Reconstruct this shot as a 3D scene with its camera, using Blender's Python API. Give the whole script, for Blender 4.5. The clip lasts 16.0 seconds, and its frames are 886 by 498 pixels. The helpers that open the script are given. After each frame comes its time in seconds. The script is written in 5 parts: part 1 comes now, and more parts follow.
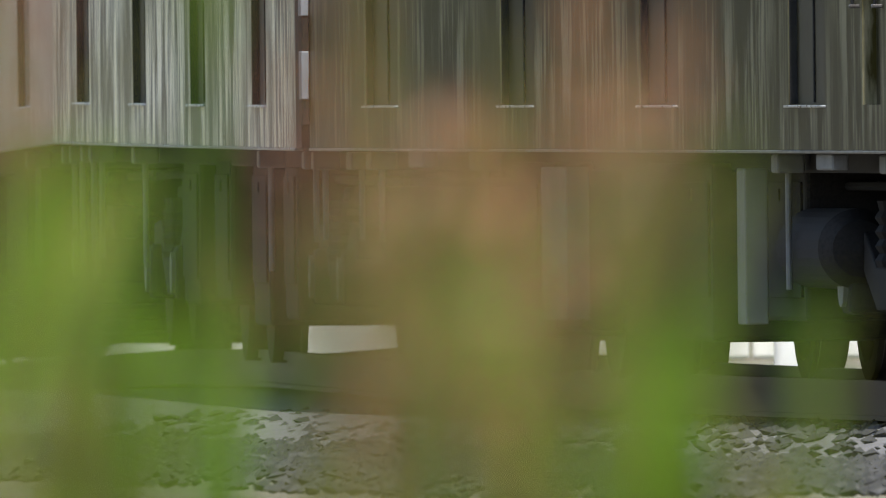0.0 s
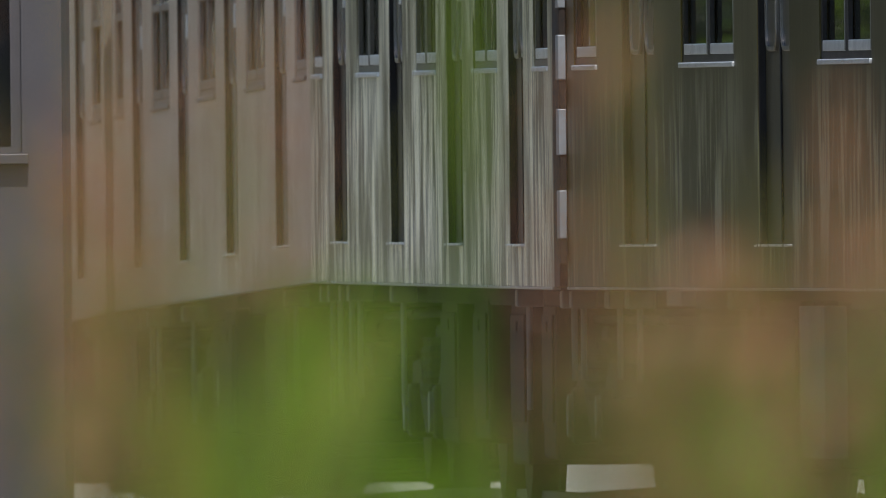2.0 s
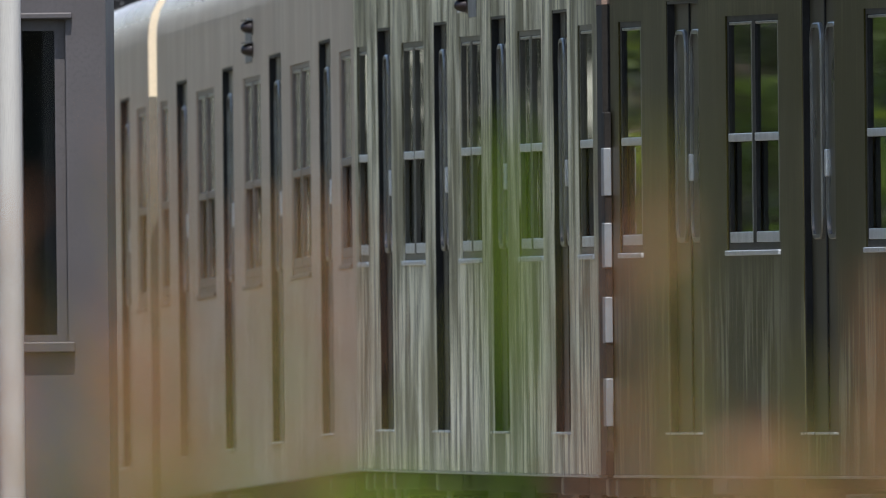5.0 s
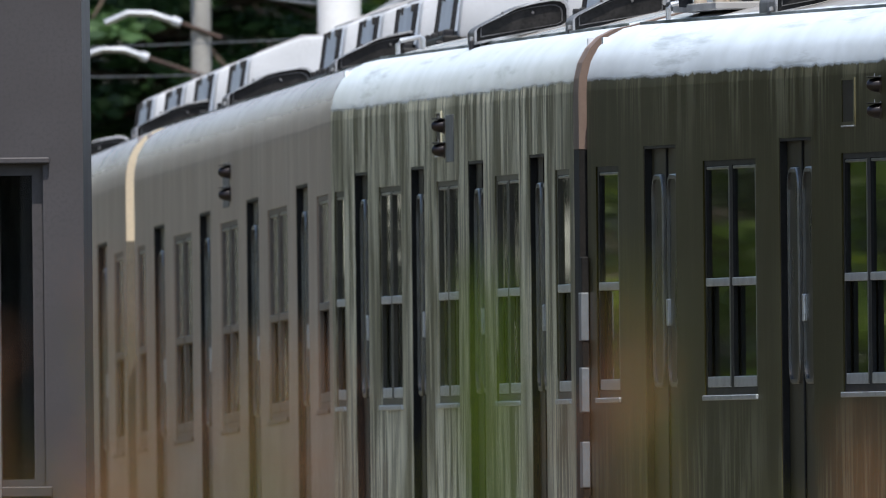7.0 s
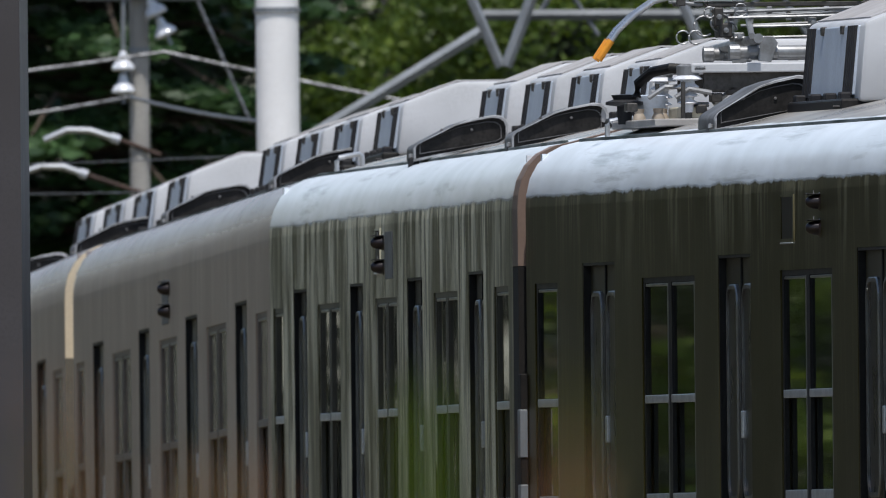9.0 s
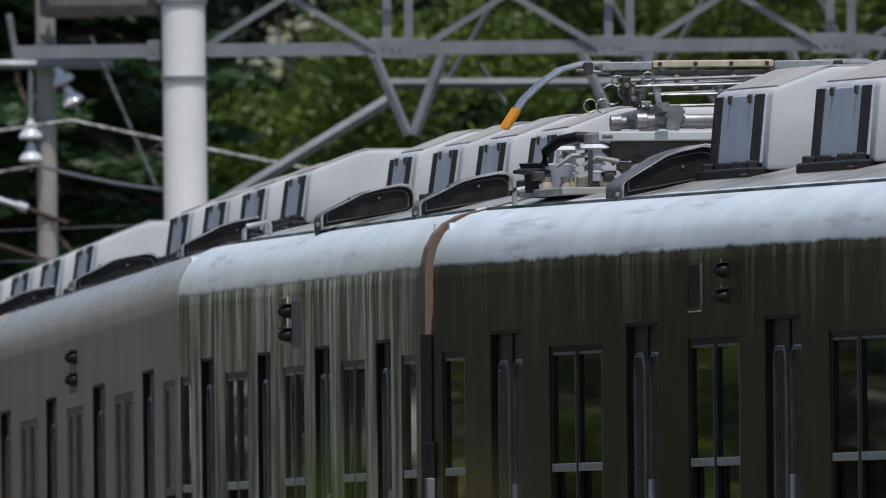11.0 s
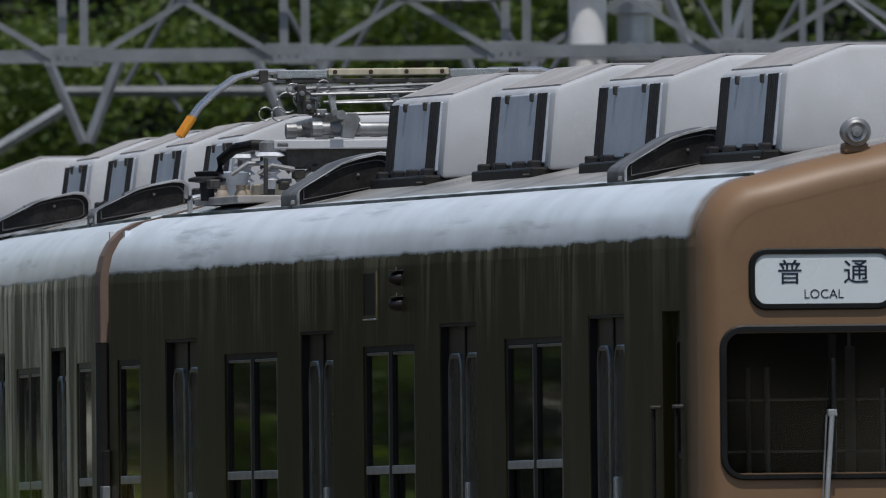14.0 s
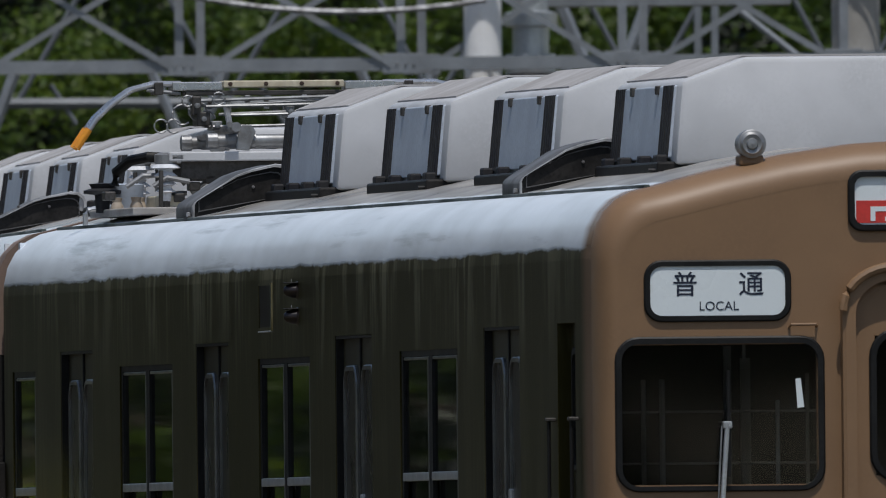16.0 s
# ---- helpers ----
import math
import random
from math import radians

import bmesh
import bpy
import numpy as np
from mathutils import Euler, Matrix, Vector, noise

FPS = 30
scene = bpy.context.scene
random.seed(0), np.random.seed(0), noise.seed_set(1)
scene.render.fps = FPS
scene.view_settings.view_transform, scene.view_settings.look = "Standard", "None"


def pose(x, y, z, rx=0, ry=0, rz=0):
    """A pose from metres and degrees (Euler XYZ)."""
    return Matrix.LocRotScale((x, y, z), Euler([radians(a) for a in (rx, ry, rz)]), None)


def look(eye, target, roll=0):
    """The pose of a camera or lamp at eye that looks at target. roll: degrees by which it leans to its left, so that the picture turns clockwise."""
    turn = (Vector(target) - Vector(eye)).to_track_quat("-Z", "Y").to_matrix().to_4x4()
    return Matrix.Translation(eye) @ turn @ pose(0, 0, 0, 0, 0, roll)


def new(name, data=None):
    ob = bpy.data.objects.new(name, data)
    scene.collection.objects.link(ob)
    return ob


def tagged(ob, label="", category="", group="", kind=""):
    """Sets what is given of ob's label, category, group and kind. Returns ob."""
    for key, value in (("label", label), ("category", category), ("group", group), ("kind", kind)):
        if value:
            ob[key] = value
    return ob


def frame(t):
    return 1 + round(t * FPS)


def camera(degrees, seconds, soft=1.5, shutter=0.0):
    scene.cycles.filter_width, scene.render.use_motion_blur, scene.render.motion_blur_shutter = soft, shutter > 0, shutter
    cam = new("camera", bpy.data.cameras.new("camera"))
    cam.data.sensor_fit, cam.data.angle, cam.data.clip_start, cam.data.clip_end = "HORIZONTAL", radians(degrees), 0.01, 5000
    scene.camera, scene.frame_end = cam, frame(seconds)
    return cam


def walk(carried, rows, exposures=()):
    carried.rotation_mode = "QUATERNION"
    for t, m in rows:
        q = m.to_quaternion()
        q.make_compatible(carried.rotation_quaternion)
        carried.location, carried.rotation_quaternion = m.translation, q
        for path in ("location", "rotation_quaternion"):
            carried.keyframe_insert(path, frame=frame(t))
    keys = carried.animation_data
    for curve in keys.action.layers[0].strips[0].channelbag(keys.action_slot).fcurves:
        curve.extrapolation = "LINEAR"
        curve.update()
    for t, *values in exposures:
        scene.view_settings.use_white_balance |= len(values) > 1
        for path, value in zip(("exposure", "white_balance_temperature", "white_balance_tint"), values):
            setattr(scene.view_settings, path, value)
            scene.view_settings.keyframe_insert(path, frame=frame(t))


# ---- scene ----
# ---- camera ----
cam = camera(0.8397, 16.0, soft=1.0)
EYE = (0.0, 0.0, 1.02)
FOCAL = 107000.0
ROLL = -0.6


def aim(du, dv, roll=ROLL):
    """A turn of the camera on its tripod, from the small angles du (right) and dv (down) in units of 1 / FOCAL."""
    return look(EYE, (265 * du / FOCAL, 265, 1.02 + 265 * (964 - dv) / FOCAL), roll)


PATH = [(0.0, -545.3, 1201.2), (0.5, -691.1, 1183.6), (1.0, -830.7, 1142.1), (1.5, -924.7, 1046.2), (2.0, -999.7, 950.4), (2.5, -1048.1, 888.3),
        (3.0, -1071.8, 819.1), (3.5, -1075.7, 761.5), (4.0, -1075.2, 715.5), (4.2, -1078.6, 700.5), (6.3, -1076.9, 446.5), (6.5, -1071.7, 422.6),
        (7.0, -1036.0, 361.0), (7.5, -1003.0, 311.3), (8.0, -984.0, 261.5), (8.5, -955.4, 207.8), (9.0, -925.9, 155.1), (9.2, -911.7, 135.3),
        (11.3, -722.5, 29.2), (11.5, -689.5, 27.1), (12.0, -544.5, 32.1), (12.5, -440.4, 24.2), (13.0, -357.4, 25.6), (13.5, -260.4, 26.1),
        (14.0, -185.9, 27.3), (14.5, -120.8, 13.0), (15.0, -77.2, 5.5), (15.5, -33.2, 2.4), (16.0, -0.2, 7.8)]
EXPOSURES = [(0.0, 1.42), (2.0, 1.0), (3.5, 1.19), (6.5, 0.93), (7.5, 0.33), (9.0, 0.12), (11.5, -0.24), (16.0, -0.40)]
walk(cam, [(t, aim(u, v)) for t, u, v in PATH], EXPOSURES)
cam.data.dof.use_dof = True
cam.data.dof.focus_distance = 262.0
cam.data.dof.aperture_fstop = 27.0

# ---- light ----
world = bpy.data.worlds.new("sky")
scene.world = world
world.use_nodes = True
wn = world.node_tree
sky = wn.nodes.new("ShaderNodeTexSky")
sky.sky_type, sky.sun_disc, sky.dust_density = "NISHITA", False, 1.2
SUN_EL, SUN_AZ = radians(69), radians(173)
sky.sun_elevation, sky.sun_rotation = SUN_EL, SUN_AZ
wn.nodes["Background"].inputs[1].default_value = 0.11
wn.links.new(sky.outputs[0], wn.nodes["Background"].inputs[0])
sun = new("sun", bpy.data.lights.new("sun", "SUN"))
sun.data.energy, sun.data.angle, sun.data.color = 3.5, radians(0.5), (1.0, 0.97, 0.93)
sun_way = Vector((math.sin(SUN_AZ) * math.cos(SUN_EL), math.cos(SUN_AZ) * math.cos(SUN_EL), math.sin(SUN_EL)))
sun.matrix_world = look(sun_way * 300, (0, 0, 0))

# ---- materials ----
def material(name, rough=0.6, metal=0.0):
    m = bpy.data.materials.new(name)
    m.use_nodes = True
    b = m.node_tree.nodes["Principled BSDF"]
    b.inputs["Roughness"].default_value, b.inputs["Metallic"].default_value = rough, metal
    return m, m.node_tree.nodes, m.node_tree.links, b


def noise_node(n, l, scale, detail=4.0, stretch=(1, 1, 1), coord="Object"):
    c = n.new("ShaderNodeTexCoord")
    mp = n.new("ShaderNodeMapping")
    mp.inputs["Scale"].default_value = stretch
    t = n.new("ShaderNodeTexNoise")
    t.inputs["Scale"].default_value, t.inputs["Detail"].default_value = scale, detail
    l.new(c.outputs[coord], mp.inputs[0])
    l.new(mp.outputs[0], t.inputs["Vector"])
    return t


def ramp(n, l, src, a, b):
    r = n.new("ShaderNodeMapRange")
    r.inputs["From Min"].default_value, r.inputs["From Max"].default_value = a, b
    l.new(src, r.inputs["Value"])
    return r.outputs[0]


def mix(n, l, fac, a, b):
    m = n.new("ShaderNodeMix")
    m.data_type = "RGBA"
    for sock, v in ((m.inputs[0], fac), (m.inputs[6], a), (m.inputs[7], b)):
        if isinstance(v, (int, float)):
            sock.default_value = v
        elif isinstance(v, tuple):
            sock.default_value = (*v, 1)
        else:
            l.new(v, sock)
    return m.outputs[2]


def bump(n, l, b, src, strength, dist=0.01):
    k = n.new("ShaderNodeBump")
    k.inputs["Strength"].default_value, k.inputs["Distance"].default_value = strength, dist
    l.new(src, k.inputs["Height"])
    l.new(k.outputs[0], b.inputs["Normal"])


def plain(name, c1, c2, rough=0.6, metal=0.0, scale=6.0, stretch=(1, 1, 1), relief=0.15, fine=60.0, dist=0.004, grain=0.75, gloss=0.5):
    """A surface with large stains from c1 to c2 and a fine grain."""
    m, n, l, b = material(name, rough, metal)
    b.inputs["Specular IOR Level"].default_value = gloss
    big = noise_node(n, l, scale, 5, stretch)
    small = noise_node(n, l, fine, 3, stretch)
    col = mix(n, l, ramp(n, l, big.outputs[0], 0.35, 0.65), c1, c2)
    dark = tuple(grain * v for v in c1)
    col = mix(n, l, ramp(n, l, small.outputs[0], 0.45, 0.8), col, dark)
    l.new(col, b.inputs["Base Color"])
    l.new(ramp(n, l, big.outputs[0], -0.4, 1.6), b.inputs["Roughness"])
    rr = b.inputs["Roughness"].links[0].from_node
    rr.inputs["To Min"].default_value, rr.inputs["To Max"].default_value = max(0.02, rough - 0.15), min(1, rough + 0.15)
    bump(n, l, b, small.outputs[0], relief, dist)
    return m


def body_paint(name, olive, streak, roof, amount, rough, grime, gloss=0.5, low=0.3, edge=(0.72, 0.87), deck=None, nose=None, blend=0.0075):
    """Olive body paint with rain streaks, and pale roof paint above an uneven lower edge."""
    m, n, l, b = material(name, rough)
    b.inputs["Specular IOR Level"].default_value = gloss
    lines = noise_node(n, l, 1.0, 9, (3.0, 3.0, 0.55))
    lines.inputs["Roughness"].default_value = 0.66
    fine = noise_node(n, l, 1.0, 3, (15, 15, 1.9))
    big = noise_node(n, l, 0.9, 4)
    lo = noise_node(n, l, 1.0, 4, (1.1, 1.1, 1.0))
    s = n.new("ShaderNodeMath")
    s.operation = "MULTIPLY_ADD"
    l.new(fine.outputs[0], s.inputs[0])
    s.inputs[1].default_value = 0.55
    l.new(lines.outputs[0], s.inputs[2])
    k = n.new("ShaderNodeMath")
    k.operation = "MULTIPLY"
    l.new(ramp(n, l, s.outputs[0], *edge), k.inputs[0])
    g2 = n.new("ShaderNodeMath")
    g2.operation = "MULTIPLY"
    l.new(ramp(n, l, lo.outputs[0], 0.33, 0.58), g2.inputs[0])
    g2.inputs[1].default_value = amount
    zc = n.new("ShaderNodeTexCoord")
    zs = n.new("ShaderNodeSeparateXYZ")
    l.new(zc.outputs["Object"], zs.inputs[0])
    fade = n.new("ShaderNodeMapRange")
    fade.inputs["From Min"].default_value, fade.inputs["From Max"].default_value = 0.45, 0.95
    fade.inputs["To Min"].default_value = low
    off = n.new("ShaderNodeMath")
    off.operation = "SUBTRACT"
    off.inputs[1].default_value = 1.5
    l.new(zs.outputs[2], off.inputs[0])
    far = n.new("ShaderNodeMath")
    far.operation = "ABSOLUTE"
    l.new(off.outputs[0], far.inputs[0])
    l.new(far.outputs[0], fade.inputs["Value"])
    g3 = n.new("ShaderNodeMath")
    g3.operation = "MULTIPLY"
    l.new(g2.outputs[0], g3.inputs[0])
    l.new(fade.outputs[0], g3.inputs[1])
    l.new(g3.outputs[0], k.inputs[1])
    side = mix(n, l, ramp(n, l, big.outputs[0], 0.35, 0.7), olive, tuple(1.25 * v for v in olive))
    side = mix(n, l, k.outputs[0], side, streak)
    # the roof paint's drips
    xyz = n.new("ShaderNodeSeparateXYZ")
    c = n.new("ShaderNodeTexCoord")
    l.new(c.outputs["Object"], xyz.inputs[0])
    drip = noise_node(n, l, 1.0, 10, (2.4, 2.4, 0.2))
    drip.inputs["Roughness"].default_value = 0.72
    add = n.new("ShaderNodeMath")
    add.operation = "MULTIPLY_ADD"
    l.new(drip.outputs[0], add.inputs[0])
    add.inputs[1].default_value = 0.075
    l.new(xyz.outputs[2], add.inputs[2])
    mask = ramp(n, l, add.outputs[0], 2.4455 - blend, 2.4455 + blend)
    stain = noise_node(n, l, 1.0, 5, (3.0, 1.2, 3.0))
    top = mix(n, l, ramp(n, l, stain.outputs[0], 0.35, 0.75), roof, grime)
    # thin dark crease shadows put into the roof paint's colour
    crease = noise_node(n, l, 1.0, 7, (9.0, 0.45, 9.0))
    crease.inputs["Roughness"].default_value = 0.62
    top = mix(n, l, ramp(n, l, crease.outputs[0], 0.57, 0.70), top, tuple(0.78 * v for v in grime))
    if deck:
        # bare grey decking above the gutter, with chipped paint along its edge
        chip = n.new("ShaderNodeMath")
        chip.operation = "MULTIPLY_ADD"
        l.new(stain.outputs[0], chip.inputs[0])
        chip.inputs[1].default_value = 0.03
        l.new(xyz.outputs[2], chip.inputs[2])
        top = mix(n, l, ramp(n, l, chip.outputs[0], 2.688, 2.697), top, mix(n, l, ramp(n, l, stain.outputs[0], 0.4, 0.65), deck, tuple(0.62 * v for v in deck)))
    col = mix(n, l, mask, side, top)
    if nose:
        # the cab's brown fades round the corner, its soft shading put into the colour
        col = mix(n, l, ramp(n, l, xyz.outputs[1], 0.33, 0.12), col, nose)
    l.new(col, b.inputs["Base Color"])
    r = mix(n, l, mask, (rough,) * 3, (0.25,) * 3)
    l.new(r, b.inputs["Roughness"])
    dent = noise_node(n, l, 1.0, 3, (1.6, 0.7, 3.2))
    h = n.new("ShaderNodeMath")
    h.operation = "MULTIPLY_ADD"
    l.new(dent.outputs[0], h.inputs[0])
    rip = n.new("ShaderNodeMapRange")
    rip.inputs["To Min"].default_value, rip.inputs["To Max"].default_value = 3.0, 5.0
    l.new(mask, rip.inputs["Value"])
    l.new(rip.outputs[0], h.inputs[1])
    l.new(lines.outputs[0], h.inputs[2])
    bump(n, l, b, h.outputs[0], 0.38, 0.004)
    return m


def glass_pane(name, tint=(0.9, 0.95, 0.93)):
    m, n, l, b = material(name, 0.02)
    b.inputs["Base Color"].default_value = (*tint, 1)
    b.inputs["Transmission Weight"].default_value = 1.0
    b.inputs["IOR"].default_value = 1.45
    return m


def leaf_mat(name, dark, light, rough=0.5, by_blade=False):
    m, n, l, b = material(name, rough)
    g = n.new("ShaderNodeNewGeometry")
    big = noise_node(n, l, 0.8, 3)
    oi = n.new("ShaderNodeObjectInfo")
    c = mix(n, l, oi.outputs["Random"] if by_blade else g.outputs["Random Per Island"], dark, light)
    c = mix(n, l, ramp(n, l, big.outputs[0], 0.3, 0.75), c, tuple(0.7 * v for v in dark))
    l.new(c, b.inputs["Base Color"])
    tr = n.new("ShaderNodeBsdfTranslucent")
    l.new(c, tr.inputs[0])
    ms = n.new("ShaderNodeMixShader")
    ms.inputs[0].default_value = 0.35
    l.new(b.outputs[0], ms.inputs[1])
    l.new(tr.outputs[0], ms.inputs[2])
    l.new(ms.outputs[0], n["Material Output"].inputs[0])
    return m


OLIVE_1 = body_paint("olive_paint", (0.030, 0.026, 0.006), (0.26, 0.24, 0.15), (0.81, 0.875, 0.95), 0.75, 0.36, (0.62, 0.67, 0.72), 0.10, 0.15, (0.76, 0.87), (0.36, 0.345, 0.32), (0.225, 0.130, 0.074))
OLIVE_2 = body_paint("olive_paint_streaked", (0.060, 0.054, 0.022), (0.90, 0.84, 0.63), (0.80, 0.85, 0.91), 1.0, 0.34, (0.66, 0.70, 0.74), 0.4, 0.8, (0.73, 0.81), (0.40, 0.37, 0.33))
# cars 3 and 4: paler walls, the horizon's glossy reflection put into the colour
OLIVE_3 = body_paint("olive_paint_pale", (0.325, 0.252, 0.192), (0.56, 0.48, 0.39), (0.29, 0.262, 0.268), 0.7, 0.42, (0.40, 0.375, 0.39), 0.5, 0.5, (0.68, 0.86), (0.36, 0.33, 0.30), blend=0.09)
BROWN = plain("brown_paint", (0.236, 0.139, 0.071), (0.200, 0.117, 0.060), 0.5, scale=2.5, relief=0.02, grain=0.94)
SILVER_GREY = plain("ac_paint", (0.57, 0.58, 0.60), (0.45, 0.46, 0.475), 0.5, scale=2.6, relief=0.03, grain=0.90)
LOUVRE_GREY = plain("louvre_paint", (0.50, 0.56, 0.64), (0.42, 0.47, 0.55), 0.5, scale=4.0)
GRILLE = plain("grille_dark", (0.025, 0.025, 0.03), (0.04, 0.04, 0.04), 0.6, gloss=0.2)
HOOD = plain("vent_dark", (0.013, 0.0125, 0.012), (0.032, 0.03, 0.029), 0.5, scale=9.0, relief=0.3, gloss=0.2)
ROOF_DECK = plain("roof_deck", (0.42, 0.40, 0.38), (0.30, 0.285, 0.27), 0.8, scale=4.0)
SEAL = plain("roof_seal", (0.03, 0.045, 0.038), (0.20, 0.22, 0.22), 0.7, scale=1.6, gloss=0.2)
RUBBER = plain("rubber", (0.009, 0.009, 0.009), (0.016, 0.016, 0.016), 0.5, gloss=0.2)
ALU = plain("aluminium", (0.62, 0.64, 0.66), (0.5, 0.52, 0.54), 0.38, metal=0.7, scale=8.0, relief=0.05)
CHROME = plain("bright_metal", (0.66, 0.67, 0.68), (0.45, 0.46, 0.47), 0.3, metal=0.9, scale=20.0, relief=0.05)
STEEL = plain("galvanised_steel", (0.28, 0.30, 0.32), (0.20, 0.215, 0.23), 0.55, metal=0.3, scale=7.0, relief=0.1)
CONCRETE = plain("concrete", (0.40, 0.38, 0.35), (0.30, 0.285, 0.26), 0.85, scale=3.0, relief=0.3)
WHITE_POLE = plain("pale_pole_paint", (0.90, 0.89, 0.88), (0.82, 0.81, 0.80), 0.4, grain=0.9, scale=3.0, relief=0.06)
PORCELAIN = plain("porcelain", (0.72, 0.74, 0.78), (0.62, 0.64, 0.68), 0.18, scale=10.0, relief=0.03)
BROWN_PORCELAIN = plain("stained_porcelain", (0.42, 0.36, 0.29), (0.3, 0.24, 0.18), 0.4, scale=14.0)
ORANGE = plain("orange_sleeve", (0.75, 0.30, 0.02), (0.65, 0.24, 0.02), 0.45, scale=14.0)
CREAM_STRIP = plain("worn_cream_strip", (0.60, 0.55, 0.42), (0.42, 0.36, 0.25), 0.6, scale=14.0)
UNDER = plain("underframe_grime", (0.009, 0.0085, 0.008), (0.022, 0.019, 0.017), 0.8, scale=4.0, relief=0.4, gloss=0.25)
RUST = plain("rusty_metal", (0.055, 0.030, 0.021), (0.033, 0.021, 0.017), 0.8, scale=6.0, relief=0.4)
PALE_BOX = plain("pale_grey_box", (0.16, 0.16, 0.155), (0.11, 0.11, 0.105), 0.6, scale=5.0)
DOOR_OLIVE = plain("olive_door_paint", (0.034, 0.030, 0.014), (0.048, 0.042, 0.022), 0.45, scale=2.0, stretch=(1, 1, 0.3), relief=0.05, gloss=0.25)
# darker olive for car 2's doors, the recess shade put into the colour
DOOR_SHADED = plain("shaded_door_paint", (0.013, 0.011, 0.006), (0.022, 0.018, 0.010), 0.5, scale=2.0, stretch=(1, 1, 0.3), relief=0.05, gloss=0.2)
DOOR_PALE = plain("door_paint_pale", (0.12, 0.11, 0.085), (0.16, 0.145, 0.115), 0.42, scale=2.0, relief=0.05)
INTERIOR = plain("interior_panel", (0.20, 0.19, 0.17), (0.16, 0.15, 0.135), 0.6, scale=2.0)
SEAT_CLOTH = plain("seat_cloth", (0.10, 0.035, 0.03), (0.13, 0.05, 0.04), 0.9, scale=10.0)
GLASS = glass_pane("window_glass")
# the tint dims the view inside, adding to the cab's painted shade
CAB_GLASS = glass_pane("shade_tinted_cab_glass", (0.74, 0.79, 0.80))
SIGN_WHITE = plain("sign_white", (0.72, 0.78, 0.80), (0.70, 0.76, 0.78), 0.3, scale=3.0, relief=0.01, grain=0.96)
SIGN_RED = plain("sign_red", (0.62, 0.05, 0.04), (0.55, 0.04, 0.035), 0.35, scale=5.0, relief=0.02)
LAMP_RED = plain("lamp_red", (0.009, 0.005, 0.005), (0.016, 0.008, 0.007), 0.35, scale=20.0, relief=0.02)
INK = plain("sign_ink", (0.01, 0.015, 0.035), (0.012, 0.018, 0.04), 0.4, relief=0.02)
# darkened ballast, the train's shade put into the colour
BALLAST = plain("ballast_stone", (0.11, 0.105, 0.10), (0.065, 0.062, 0.06), 0.9, scale=5.0, relief=0.5)
SOIL = plain("soil", (0.12, 0.095, 0.065), (0.08, 0.085, 0.04), 0.95, scale=0.6, relief=0.6, fine=25)
RAIL = plain("rail_steel", (0.10, 0.07, 0.055), (0.14, 0.11, 0.09), 0.5, metal=0.5, scale=5.0)
WALL_PALE = plain("sunlit_wall", (0.66, 0.64, 0.56), (0.54, 0.52, 0.45), 0.8, scale=2.0)
HUT = plain("hut_cladding", (0.065, 0.058, 0.06), (0.052, 0.045, 0.045), 0.6, scale=1.5, relief=0.06)
BARK = plain("bark", (0.09, 0.065, 0.045), (0.06, 0.045, 0.035), 0.95, scale=8.0, stretch=(1, 1, 0.2), relief=0.7, dist=0.02)
WIRE = plain("wire", (0.27, 0.28, 0.30), (0.05, 0.05, 0.05), 0.5, metal=0.3, scale=22.0)
# leaf colours hold the light too: dark for shaded wood, light for sunlit clumps
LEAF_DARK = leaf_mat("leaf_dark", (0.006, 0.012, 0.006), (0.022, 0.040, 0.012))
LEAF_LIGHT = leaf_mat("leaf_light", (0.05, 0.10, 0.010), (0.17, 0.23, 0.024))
NEEDLE = leaf_mat("cedar_needle", (0.025, 0.065, 0.022), (0.12, 0.22, 0.07))
GRASS = leaf_mat("grass_blade", (0.06, 0.145, 0.004), (0.26, 0.38, 0.008), by_blade=True)
GRASS_DRY = leaf_mat("dry_grass_head", (0.27, 0.115, 0.045), (0.38, 0.19, 0.085))
GRASS_OLIVE = leaf_mat("olive_grass", (0.07, 0.085, 0.012), (0.31, 0.27, 0.04), by_blade=True)

# stones as dark as the bed, for the same shade beside the train
STONE = leaf_mat("crushed_stone", (0.03, 0.03, 0.03), (0.11, 0.108, 0.106), 0.9)

RIM = plain("dull_rim", (0.26, 0.26, 0.25), (0.15, 0.15, 0.145), 0.35, metal=0.8, scale=6.0, relief=0.05)

TOP_GRIME = plain("roof_grime", (0.44, 0.43, 0.43), (0.30, 0.285, 0.275), 0.8, scale=3.0, relief=0.2)
PANTO_DARK = plain("sooty_metal", (0.05, 0.045, 0.04), (0.09, 0.085, 0.08), 0.5, metal=0.4, scale=12.0)

PANTO_METAL = plain("weathered_alloy", (0.34, 0.35, 0.36), (0.20, 0.20, 0.20), 0.5, metal=0.6, scale=14.0, relief=0.1)
LEAF_BRIGHT = leaf_mat("leaf_yellow_green", (0.16, 0.24, 0.015), (0.34, 0.42, 0.04))

POST_GREY = plain("weathered_post", (0.46, 0.44, 0.41), (0.36, 0.34, 0.31), 0.5, scale=2.0, stretch=(6, 6, 0.3), relief=0.1)


